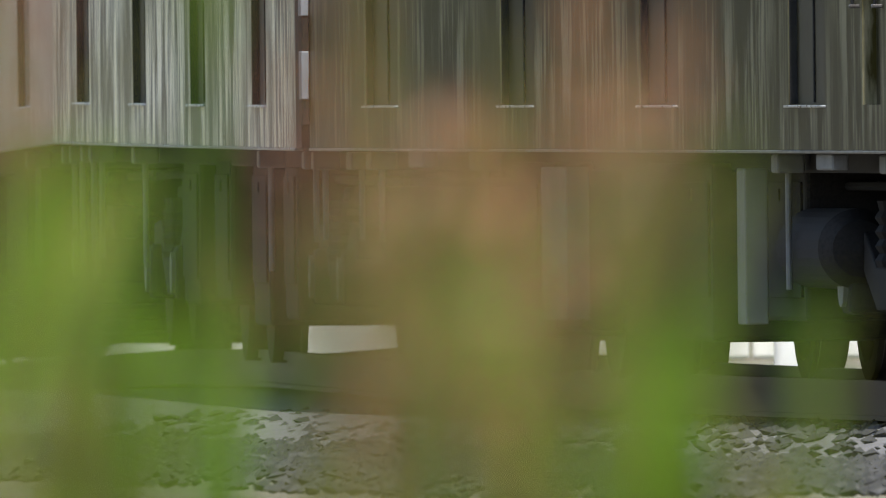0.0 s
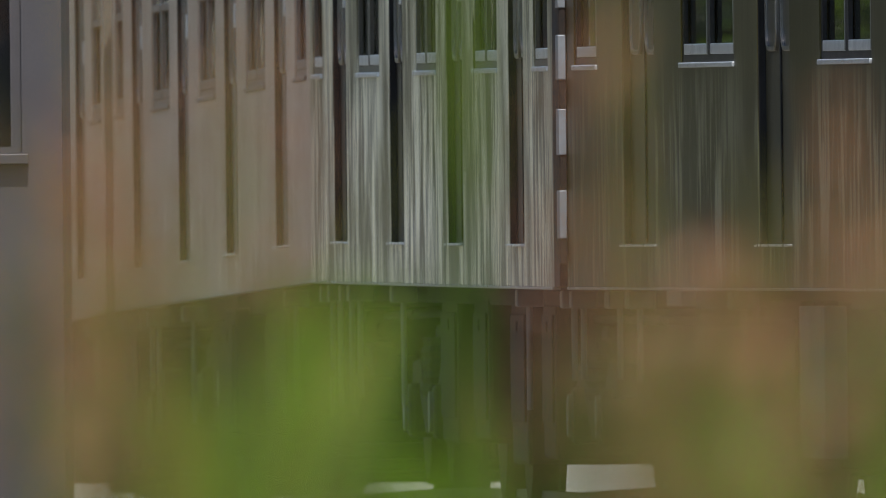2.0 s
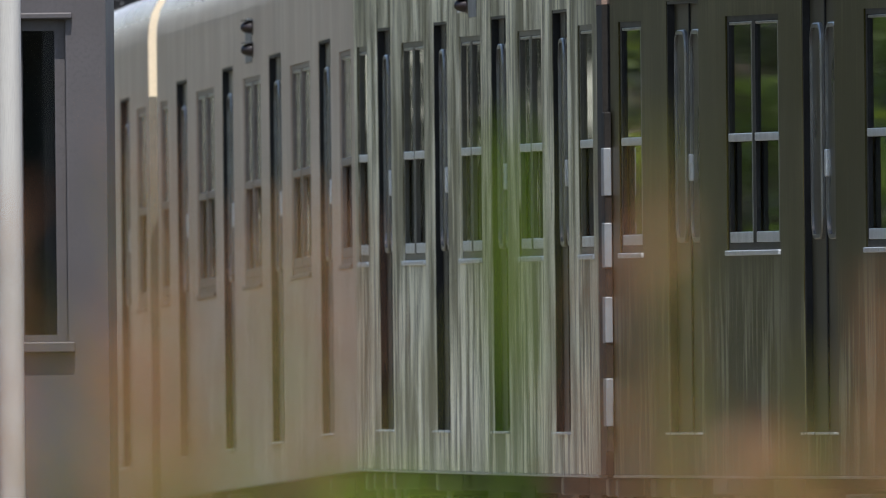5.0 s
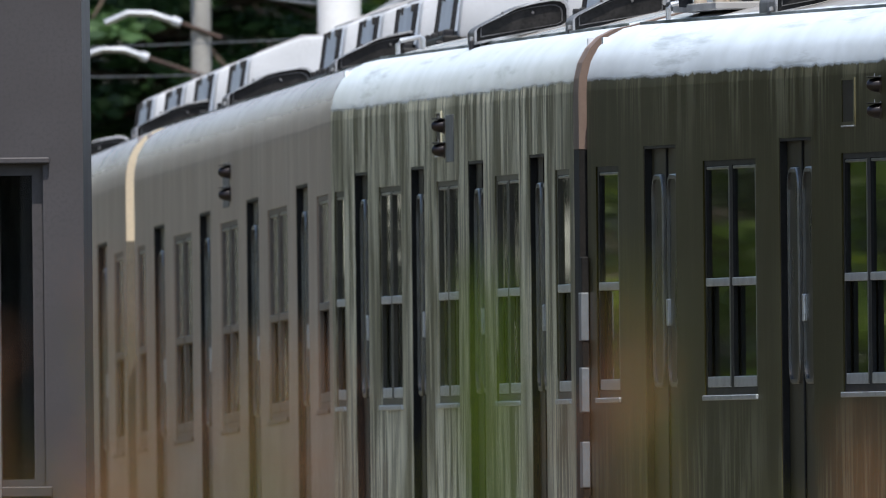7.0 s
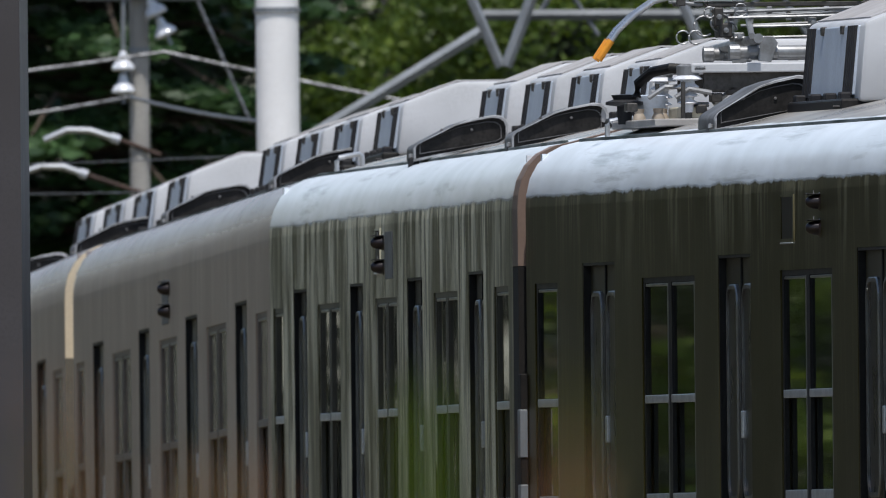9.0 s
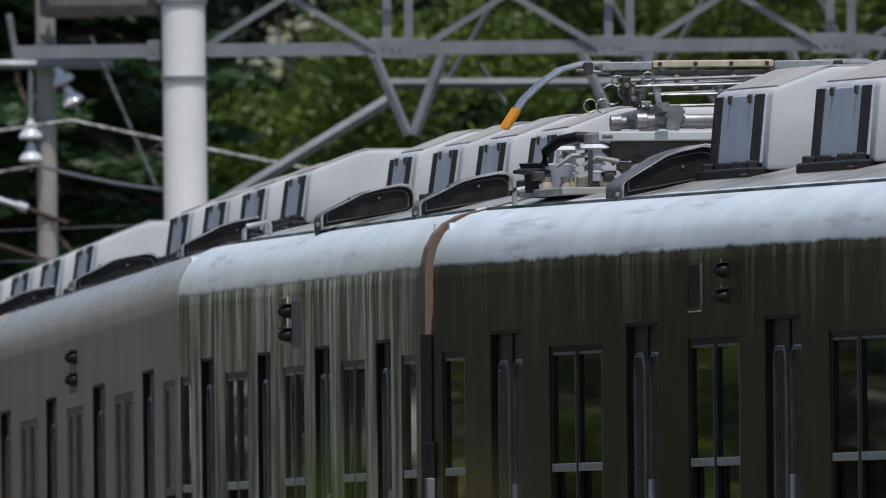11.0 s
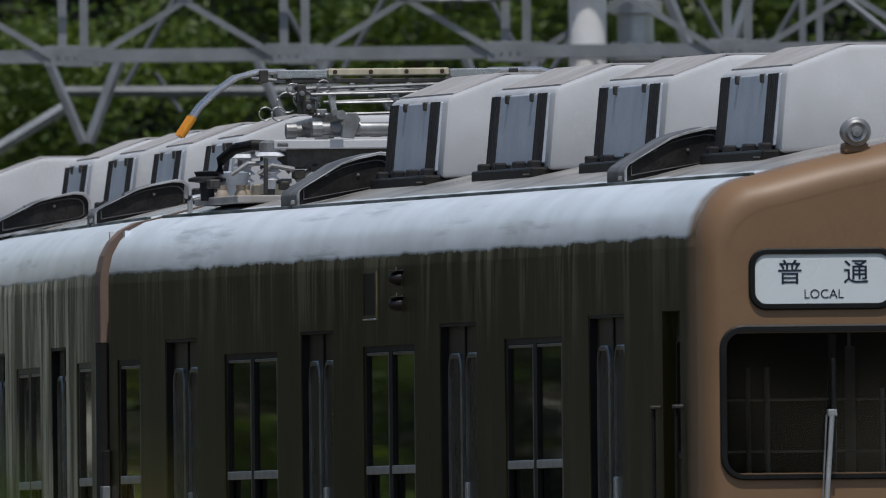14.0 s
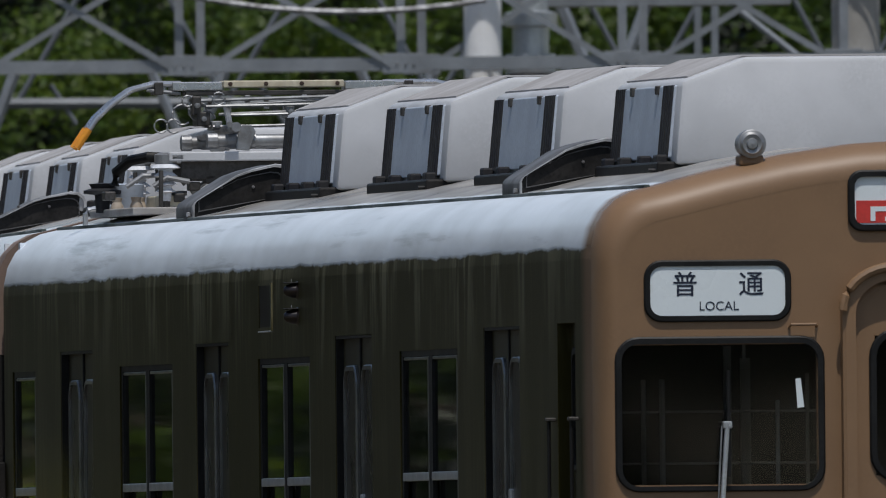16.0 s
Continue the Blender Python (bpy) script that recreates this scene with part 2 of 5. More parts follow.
# the brown car ends twice, with shade and with sunlight put into the colour
BROWN_SHADED = plain("shaded_brown_paint", (0.25, 0.18, 0.145), (0.17, 0.12, 0.095), 0.6, scale=2.5, gloss=0.2)
BROWN_SUNLIT = plain("sunlit_brown_paint", (0.76, 0.64, 0.46), (0.66, 0.54, 0.38), 0.5, scale=2.5)
HOOD_SHEET = plain("vent_sheet", (0.17, 0.17, 0.175), (0.055, 0.052, 0.05), 0.5, scale=5.0, relief=0.3, gloss=0.3)
HOOD_EDGE = plain("worn_sheet_edge", (0.46, 0.47, 0.49), (0.16, 0.16, 0.16), 0.5, scale=9.0, gloss=0.3)
STEEL_DULL = plain("dull_steel", (0.15, 0.165, 0.18), (0.10, 0.11, 0.12), 0.6, metal=0.2, scale=4.0)
# opaque panes whose grey-brown stands for the scenery mirrored at a grazing angle
REFLECT_PANE = plain("reflection_pane", (0.17, 0.15, 0.125), (0.10, 0.09, 0.075), 0.22, scale=2.0, stretch=(1, 3, 0.4), relief=0.03)
FRAME_PALE = plain("pale_frame", (0.13, 0.105, 0.085), (0.19, 0.155, 0.125), 0.5, scale=4.0, relief=0.05)
FRAME_OLIVE = plain("olive_frame", (0.035, 0.032, 0.022), (0.06, 0.055, 0.035), 0.45, scale=4.0, relief=0.05)
# opaque door panes, the dark reflection of the wood put into their colour
DOOR_GLASS = plain("dark_door_glass", (0.012, 0.011, 0.009), (0.026, 0.024, 0.019), 0.3, scale=3.0, stretch=(1, 3, 0.5), relief=0.03, gloss=0.25)
# ---- mesh tools ----
def part(name, bm, mat, parent=None, label=""):
    """Links bm as one mesh object under parent."""
    me = bpy.data.meshes.new(name)
    bmesh.ops.recalc_face_normals(bm, faces=bm.faces[:])
    bm.to_mesh(me)
    bm.free()
    me.materials.append(mat)
    ob = new(name, me)
    if parent:
        ob.parent = parent
    if label:
        tagged(ob, label)
    return ob


def smooth(ob, angle=35):
    ob.data.shade_smooth()
    ob.data.set_sharp_from_angle(angle=radians(angle))
    return ob


def thing(name, label, category, m=None, group="", kind=""):
    e = new(name)
    tagged(e, label, category, group, kind)
    if m:
        e.matrix_world = m
    return e


def box(x0, x1, y0, y1, z0, z1, bevel=0.0, bm=None):
    b = bm or bmesh.new()
    vs = [b.verts.new(p) for p in ((x0, y0, z0), (x1, y0, z0), (x1, y1, z0), (x0, y1, z0), (x0, y0, z1), (x1, y0, z1), (x1, y1, z1), (x0, y1, z1))]
    fs = [b.faces.new([vs[i] for i in q]) for q in ((0, 3, 2, 1), (4, 5, 6, 7), (0, 1, 5, 4), (1, 2, 6, 5), (2, 3, 7, 6), (3, 0, 4, 7))]
    if bevel:
        bmesh.ops.bevel(b, geom=list({e for f in fs for e in f.edges}), offset=bevel, segments=2, affect="EDGES", profile=0.5)
    return b


def prism(pts, axis, a, c, bevel=0.0, bm=None):
    """A flat outline drawn out along an axis from a to c. The outline holds the other two coordinates in order."""
    b = bm or bmesh.new()

    def at(p, h):
        q = list(p)
        q.insert("xyz".index(axis), h)
        return b.verts.new(q)
    lo, hi = [at(p, a) for p in pts], [at(p, c) for p in pts]
    fs = [b.faces.new(lo), b.faces.new(hi)]
    for i in range(len(pts)):
        j = (i + 1) % len(pts)
        fs.append(b.faces.new((lo[i], lo[j], hi[j], hi[i])))
    if bevel:
        bmesh.ops.recalc_face_normals(b, faces=fs)
        bmesh.ops.bevel(b, geom=list({e for f in fs for e in f.edges}), offset=bevel, segments=2, affect="EDGES", profile=0.5)
    return b


def tube(points, r, n=8, bm=None, r1=None):
    """A round bar along points."""
    b = bm or bmesh.new()
    pts = [Vector(p) for p in points]
    rings = []
    for i, p in enumerate(pts):
        d = (pts[min(i + 1, len(pts) - 1)] - pts[max(i - 1, 0)]).normalized()
        u = d.orthogonal().normalized() if abs(d.z) > 0.9 else d.cross(Vector((0, 0, 1))).normalized()
        w = d.cross(u)
        rr = r if r1 is None else r + (r1 - r) * i / (len(pts) - 1)
        rings.append([b.verts.new(p + rr * (math.cos(k * math.tau / n) * u + math.sin(k * math.tau / n) * w)) for k in range(n)])
    for a, c in zip(rings, rings[1:]):
        for k in range(n):
            b.faces.new((a[k], a[(k + 1) % n], c[(k + 1) % n], c[k]))
    b.faces.new(rings[0])
    b.faces.new(rings[-1])
    return b


def lathe(profile, at, axis="z", n=16, bm=None):
    """A turned form: profile of (radius, height) round an axis through at."""
    b = bm or bmesh.new()
    rings = []
    for r, h in profile:
        ring = []
        for k in range(n):
            c, s = r * math.cos(k * math.tau / n), r * math.sin(k * math.tau / n)
            q = {"z": (c, s, h), "y": (c, h, s), "x": (h, c, s)}[axis]
            ring.append(b.verts.new(Vector(at) + Vector(q)))
        rings.append(ring)
    for a, c in zip(rings, rings[1:]):
        for k in range(n):
            b.faces.new((a[k], a[(k + 1) % n], c[(k + 1) % n], c[k]))
    b.faces.new(rings[0])
    b.faces.new(rings[-1])
    return b


def rounded(x0, x1, z0, z1, r, n=6):
    out = []
    for cx, cz, a in ((x1 - r, z1 - r, 0), (x0 + r, z1 - r, 90), (x0 + r, z0 + r, 180), (x1 - r, z0 + r, 270)):
        for k in range(n + 1):
            t = radians(a + 90 * k / n)
            out.append((cx + r * math.cos(t), cz + r * math.sin(t)))
    return out


def ring(outer, inner, y0, y1, bm=None):
    """A frame between two outlines of the same count, in x and z, from y0 (front) to y1."""
    b = bm or bmesh.new()
    n = len(outer)
    v = [[b.verts.new((p[0], y, p[1])) for p in o] for o, y in ((outer, y1), (outer, y0 + 0.006), (outer, y0), (inner, y0), (inner, y1))]
    for i in range(n):
        p, q = outer[i], inner[i]
        v[2][i].co = (p[0] + 0.25 * (q[0] - p[0]), y0, p[1] + 0.25 * (q[1] - p[1]))
    for a, c in zip(v, v[1:] + v[:1]):
        for i in range(n):
            j = (i + 1) % n
            b.faces.new((a[i], a[j], c[j], c[i]))
    return b


def pierced(s0, s1, z0, z1, holes, face, b=None):
    """A wall with openings. holes: (s0, s1, z0, z1). face(s0, s1, z0, z1, bm) adds one solid piece."""
    b = b or bmesh.new()
    cuts = sorted({s0, s1, *(h[0] for h in holes), *(h[1] for h in holes)})
    levels = sorted({z0, z1, *(h[2] for h in holes), *(h[3] for h in holes)})
    for a, c in zip(cuts, cuts[1:]):
        for e, f in zip(levels, levels[1:]):
            s, z = (a + c) / 2, (e + f) / 2
            if not any(h[0] < s < h[1] and h[2] < z < h[3] for h in holes):
                face(a, c, e, f, b)
    bmesh.ops.remove_doubles(b, verts=b.verts[:], dist=0.0005)
    return b


# ---- ground and track ----
def ground_sheet():
    b = bmesh.new()
    ys = [-3000, -300, -40, 0, 20, 40, 60, 80, 100, 140, 180, 220, 236, 240, 340, 420, 800, 4500]
    xs = [-3000, -600, -120, -40, -16, -8, 0, 8, 16, 40, 120, 600, 3000]
    grid = [[b.verts.new((x, y, -0.42 + (0.0 if not 30 < y < 230 else 0.05 * noise.noise(Vector((x * 0.1, y * 0.1, 0)))))) for x in xs] for y in ys]
    for r0, r1 in zip(grid, grid[1:]):
        for i in range(len(xs) - 1):
            b.faces.new((r0[i], r0[i + 1], r1[i + 1], r1[i]))
    return tagged(part("ground", b, SOIL), "bare brown soil with grass beside a railway", "ground", kind="structure")


ground_sheet()

# each car: front left lower corner x, y, z, turn, pitch
CARS = [(0.61, 250.7, 0.853, 7.6, 0.08), (-2.03, 270.5, 0.88, 3.86, 0.095), (-3.343, 290.4, 0.913, 3.64, -0.42), (-4.63, 310.3, 0.762, 3.4, -0.57)]
LENGTH, WIDTH = 19.48, 2.8
RAIL_Z = -0.14


def car_pose(k):
    x, y, z, a, p = CARS[k]
    return pose(x, y, z, p, 0, a)


def track():
    """Sleepers, ballast and two rails under the cars."""
    pts = []
    for k in range(4):
        m = car_pose(k)
        for s in ((-12, 3, 16.5) if k == 0 else (3, 16.5)):
            pts.append(m @ Vector((WIDTH / 2, s, RAIL_Z - CARS[0][2])))
    pts.append(pts[-1] + (pts[-1] - pts[-2]) * 3)
    b = bmesh.new()
    rows = []
    for i, p in enumerate(pts):
        d = (pts[min(i + 1, len(pts) - 1)] - pts[max(i - 1, 0)]).normalized()
        r = Vector((d.y, -d.x, 0))
        rows.append([b.verts.new(p + r * w + Vector((0, 0, z))) for w, z in ((-3.2, -0.45), (-1.7, -0.19), (1.7, -0.19), (3.2, -0.45))])
    for r0, r1 in zip(rows, rows[1:]):
        for i in range(3):
            b.faces.new((r0[i], r0[i + 1], r1[i + 1], r1[i]))
    tagged(part("ballast_bed", b, BALLAST), "grey crushed stone ballast bed under the rails", "ballast", kind="structure")
    for side in (-0.555, 0.555):
        b = bmesh.new()
        for h0, h1, wd in ((-0.17, -0.15, 0.06), (-0.15, -0.04, 0.012), (-0.04, 0.0, 0.034)):
            ring_pts = []
            for i, p in enumerate(pts):
                d = (pts[min(i + 1, len(pts) - 1)] - pts[max(i - 1, 0)]).normalized()
                r = Vector((d.y, -d.x, 0))
                c = p + r * side
                ring_pts.append([b.verts.new(c + r * w + Vector((0, 0, h))) for w, h in ((-wd, h0), (wd, h0), (wd, h1), (-wd, h1))])
            for a, c in zip(ring_pts, ring_pts[1:]):
                for i in range(4):
                    b.faces.new((a[i], a[(i + 1) % 4], c[(i + 1) % 4], c[i]))
        tagged(part("rail", b, RAIL), "rust-brown steel rail on stone ballast", "rail", group="rails", kind="structure")


track()

# ---- the train ----
DOORS = [(2.23, 3.36), (6.95, 8.15), (11.70, 12.80), (16.36, 17.48)]
WINDOWS = [(4.20, 6.05), (8.98, 10.70), (13.60, 15.42)]
SMALL = (18.37, 19.18)
PROFILE = [(0.0, 2.36), (0.004, 2.42), (0.02, 2.49), (0.055, 2.555), (0.105, 2.605), (0.17, 2.638), (0.26, 2.658), (0.5, 2.72), (0.8, 2.785), (1.1, 2.828), (1.4, 2.845)]
PROFILE = PROFILE + [(WIDTH - x, z) for x, z in reversed(PROFILE[:-1])]


def roof_shell(y0, y1, grow=0.0, thick=0.05):
    outer = [(x, z) for x, z in PROFILE]
    cx, cz = WIDTH / 2, 2.2
    inner = [(cx + (x - cx) * (1 - thick / 1.4), z - thick * (0.2 + 0.8 * min(1, (z - 2.3) / 0.3))) for x, z in outer]
    if grow:
        outer = [(cx + (x - cx) * (1 + grow / 1.4), cz + (z - cz) * (1 + grow / 0.6)) for x, z in outer]
    b = bmesh.new()
    n = max(2, int((y1 - y0) / 1.0) + 1)
    rows = []
    for i in range(n):
        y = y0 + (y1 - y0) * i / (n - 1)
        rows.append([b.verts.new((x, y, z)) for x, z in outer] + [b.verts.new((x, y, z)) for x, z in reversed(inner)])
    m = len(rows[0])
    for a, c in zip(rows, rows[1:]):
        for i in range(m):
            b.faces.new((a[i], a[(i + 1) % m], c[(i + 1) % m], c[i]))
    b.faces.new(rows[0])
    b.faces.new(rows[-1])
    return b


def side_window(root, s0, s1, frame_mat, upper, double=True, x=0.0):
    """Frame, mid rail, sill and panes of a two-sash window in the side wall."""
    z0, z1, zm = 0.985, 2.02, 1.485
    n = 2 if double else 1
    rail = ALU if upper is GLASS else FRAME_PALE
    w = (s1 - s0) / n
    win = part("window", pierced(s0, s1, z0, z1, [(s0 + k * w + 0.05, s0 + (k + 1) * w - 0.05, z0 + 0.035, z1 - 0.025) for k in range(n)],
               lambda a, c, e, f, b: box(x + 0.008, x + 0.027, a, c, e, f, bm=b)), frame_mat, root, "dark framed two-sash window")
    part("sill", box(x - 0.012, x + 0.05, s0 - 0.01, s1 + 0.01, z0 - 0.02, z0 + 0.003, 0.004), rail, win, "bright aluminium sill" if rail is ALU else "")
    for k in range(n):
        a, c = s0 + k * w + 0.05, s0 + (k + 1) * w - 0.05
        part("mid_rail", box(x + 0.002, x + 0.045, a + 0.004, c - 0.004, zm - 0.018, zm + 0.018, 0.004), rail, win)
        part("lower_rail", box(x + 0.006, x + 0.045, a + 0.004, c - 0.004, z0 + 0.037, z0 + 0.085, 0.004), rail, win)
        part("top_rail", box(x + 0.010, x + 0.045, a + 0.004, c - 0.004, z1 - 0.040, z1 - 0.027, 0.003), RIM, win)
        part("sash_edge", box(x + 0.004, x + 0.0075, a - 0.012, a + 0.012, z0 + 0.04, z1 - 0.03, 0.001), RIM, win)
        for e, f, dx, glazing in ((zm + 0.02, z1 - 0.04, 0.02, upper), (z0 + 0.08, zm - 0.02, 0.034, GLASS)):
            p = part("pane", box(x + dx, x + dx + 0.005, a, c, e, f), glazing, win, "dark reflecting glass" if glazing is GLASS else "grey-brown glass with the reflection in its colour")
            p.visible_shadow = False
    return win


def side_door(root, s0, s1, mat):
    """A recessed pair of sliding leaves with tall rounded glazing and a sill step."""
    z0, z1 = 0.19, 2.10
    d = part("door", box(0.036, 0.066, s0 + 0.001, s1 - 0.001, z0, z1), mat, root, "recessed closed sliding door")
    # thin black liners darken the edges of the recess
    for y in (s0 + 0.001, s1 - 0.015):
        part("dark_jamb", box(0.003, 0.0355, y, y + 0.014, z0, z1), RUBBER, d)
    part("dark_head", box(0.003, 0.0355, s0 + 0.016, s1 - 0.016, z1 - 0.014, z1 - 0.001), RUBBER, d)
    mid = (s0 + s1) / 2
    for a, c in ((s0 + 0.13, mid - 0.10), (mid + 0.10, s1 - 0.13)):
        o = rounded(a - 0.022, c + 0.022, 1.028, 1.972, 0.095)
        i = rounded(a, c, 1.05, 1.95, 0.075)
        b = ring(o, i, 0.0, 0.02)
        for v in b.verts:
            v.co = (0.019 + v.co.y, v.co.x, v.co.z)
        part("glazing_frame", b, RIM, d, "dull metal glazing rim")
        part("pane", prism(i, "x", 0.029, 0.0345), DOOR_GLASS, d, "dark glass with a dark reflection in its colour")
        part("backing", prism(i, "x", 0.0347, 0.0355), GRILLE, d)
    part("meeting_strip", box(0.027, 0.037, mid - 0.015, mid + 0.015, z0 + 0.01, z1 - 0.01, 0.003), RUBBER, d)
    part("handle", box(0.014, 0.036, mid - 0.12, mid - 0.06, 1.30, 1.42, 0.006), ALU, d, "small bright handle")
    part("step_sill", box(-0.022, 0.06, s0 - 0.02, s1 + 0.02, z0 - 0.012, z0 - 0.002, 0.003), CHROME, d, "bright worn metal door sill")
    return d


def ac_unit(s0, s1, low=0.0, x0=0.64):
    """A roof cooling unit with a louvred flank and a plain sloped-shoulder end."""
    x1 = WIDTH - x0
    zb, z1, z2 = 2.765, 3.115 - low, 3.215 - low
    u = thing("roof_cooler", "pale grey metal cooling unit bolted on the train roof", "cooler", group="roof coolers")
    o = [(x0, zb), (x0 + 0.03, z1), (x0 + 0.30, z2), (x1 - 0.30, z2), (x1 - 0.03, z1), (x1, zb)]
    smooth(part("casing", prism(o, "y", s0, s1, 0.025), SILVER_GREY, u), 40)
    lean = [(x0 - 0.010, zb + 0.03), (x0 + 0.02, z1 - 0.015), (x0 + 0.05, z1 - 0.015), (x0 + 0.02, zb + 0.03)]
    part("louvre_panel", prism(lean, "y", s0 + 0.14, s1 - 0.10, 0.006), LOUVRE_GREY, u, "blue-grey louvred side panel")
    dark = [(a - 0.007, h) for a, h in lean]
    for a, c in ((s0 + 0.15, s0 + 0.43), (s1 - 0.36, s1 - 0.11)):
        g = part("grille", prism(dark, "y", a, c), GRILLE, u, "dark intake grille")
        for k in range(4):
            y = a + (c - a) * (k + 0.5) / 4
            part("slat", prism([(p - 0.004, h) for p, h in lean[:2]] + [(lean[1][0] - 0.010, lean[1][1]), (lean[0][0] - 0.010, lean[0][1])], "y", y - 0.004, y + 0.004), GRILLE, g)
    lid = [(x0 + 0.07, z1 + 0.012), (x0 + 0.30, z2 + 0.002), (x1 - 0.30, z2 + 0.002), (x1 - 0.30, z2 + 0.010), (x0 + 0.30, z2 + 0.010), (x0 + 0.07, z1 + 0.022)]
    part("top_cover", prism(lid, "y", s0 + 0.10, s1 - 0.03), TOP_GRIME, u, "grimy taupe top cover")
    part("pull_rod", tube([(x0 - 0.10, s0 + 0.10, zb - 0.02), (x0 + 0.02, s0 + 0.10, zb - 0.02)], 0.008, 6), GRILLE, u)
    for y in (s0 + 0.62, s1 - 0.62):
        part("catch", box(x0 + 0.006, x0 + 0.03, y - 0.03, y + 0.03, z1 - 0.05, z1 - 0.012, 0.005), PANTO_DARK, u, "small clamp at the panel's top")
    part("base_rail", box(x0 - 0.07, x0 + 0.06, s0 + 0.05, s1 - 0.03, zb - 0.06, zb + 0.015, 0.01), HOOD, u, "black mounting rail")
    for y in (s0 + 0.2, s0 + 0.7, s1 - 0.7, s1 - 0.2):
        part("mount", box(x0 - 0.06, x0 - 0.01, y - 0.05, y + 0.05, zb - 0.01, zb + 0.045, 0.008), GRILLE, u)
    return u


def vent_hood(s, x=0.30, w=0.50, squash=1.0):
    """A sheet-metal hood: sloped back, rounded far shoulder, black sooty face inside a folded edge."""
    h = thing("roof_ventilator", "sooty black sheet-metal ventilator hood on the train roof", "ventilator", group="roof ventilators")
    x, w = x - 0.05, w - 0.06
    o = [(x, 2.655), (x, 2.715), (x + 0.010, 2.735), (x + 0.04, 2.757), (x + 0.20, 2.862), (x + 0.27, 2.888), (x + w * 0.84, 2.912), (x + w * 0.93, 2.907), (x + w * 0.98, 2.885), (x + w, 2.855), (x + w, 2.77), (x + w * 0.93, 2.745)]
    o = [(a, z if z < 2.70 else 2.70 + (z - 2.70) * squash) for a, z in o]
    cx, cz = x + w / 2, 2.70 + 0.09 * squash

    def scaled(f, g):
        return [(cx + (a - cx) * f, cz + (z - cz) * g) for a, z in o]

    smooth(part("shell", prism(o, "y", s - 0.72, s - 0.20, 0.006), HOOD_SHEET, h, "grey worn sheet-metal back"), 30)
    f = part("face", prism(scaled(0.985, 0.97), "y", s - 0.745, s - 0.721), HOOD, h, "black sooty front face")
    part("edge", ring(scaled(1.008, 1.02), scaled(0.955, 0.89), s - 0.765, s - 0.7455), HOOD_EDGE, f, "folded edge with worn paint")
    part("inner_fold", ring(scaled(0.87, 0.72), scaled(0.85, 0.67), s - 0.752, s - 0.7455), HOOD_SHEET, f)
    for k in (0.30, 0.62):
        part("rivet", lathe([(0.007, 0), (0.007, -0.006), (0.0, -0.008)], (x + w * k, s - 0.746, 2.80), "y", 8), HOOD_SHEET, f)
    part("foot", box(x - 0.02, x + 0.03, s - 0.72, s - 0.62, 2.61, 2.675, 0.008), GRILLE, h)
    part("foot", box(x + w - 0.06, x + w + 0.03, s - 0.72, s - 0.60, 2.66, 2.775, 0.008), GRILLE, h)
    part("foot_bolt", lathe([(0.010, 2.672), (0.010, 2.690), (0.0, 2.692)], (x - 0.010, s - 0.70, 0), "z", 8), HOOD_EDGE, h)
    return h


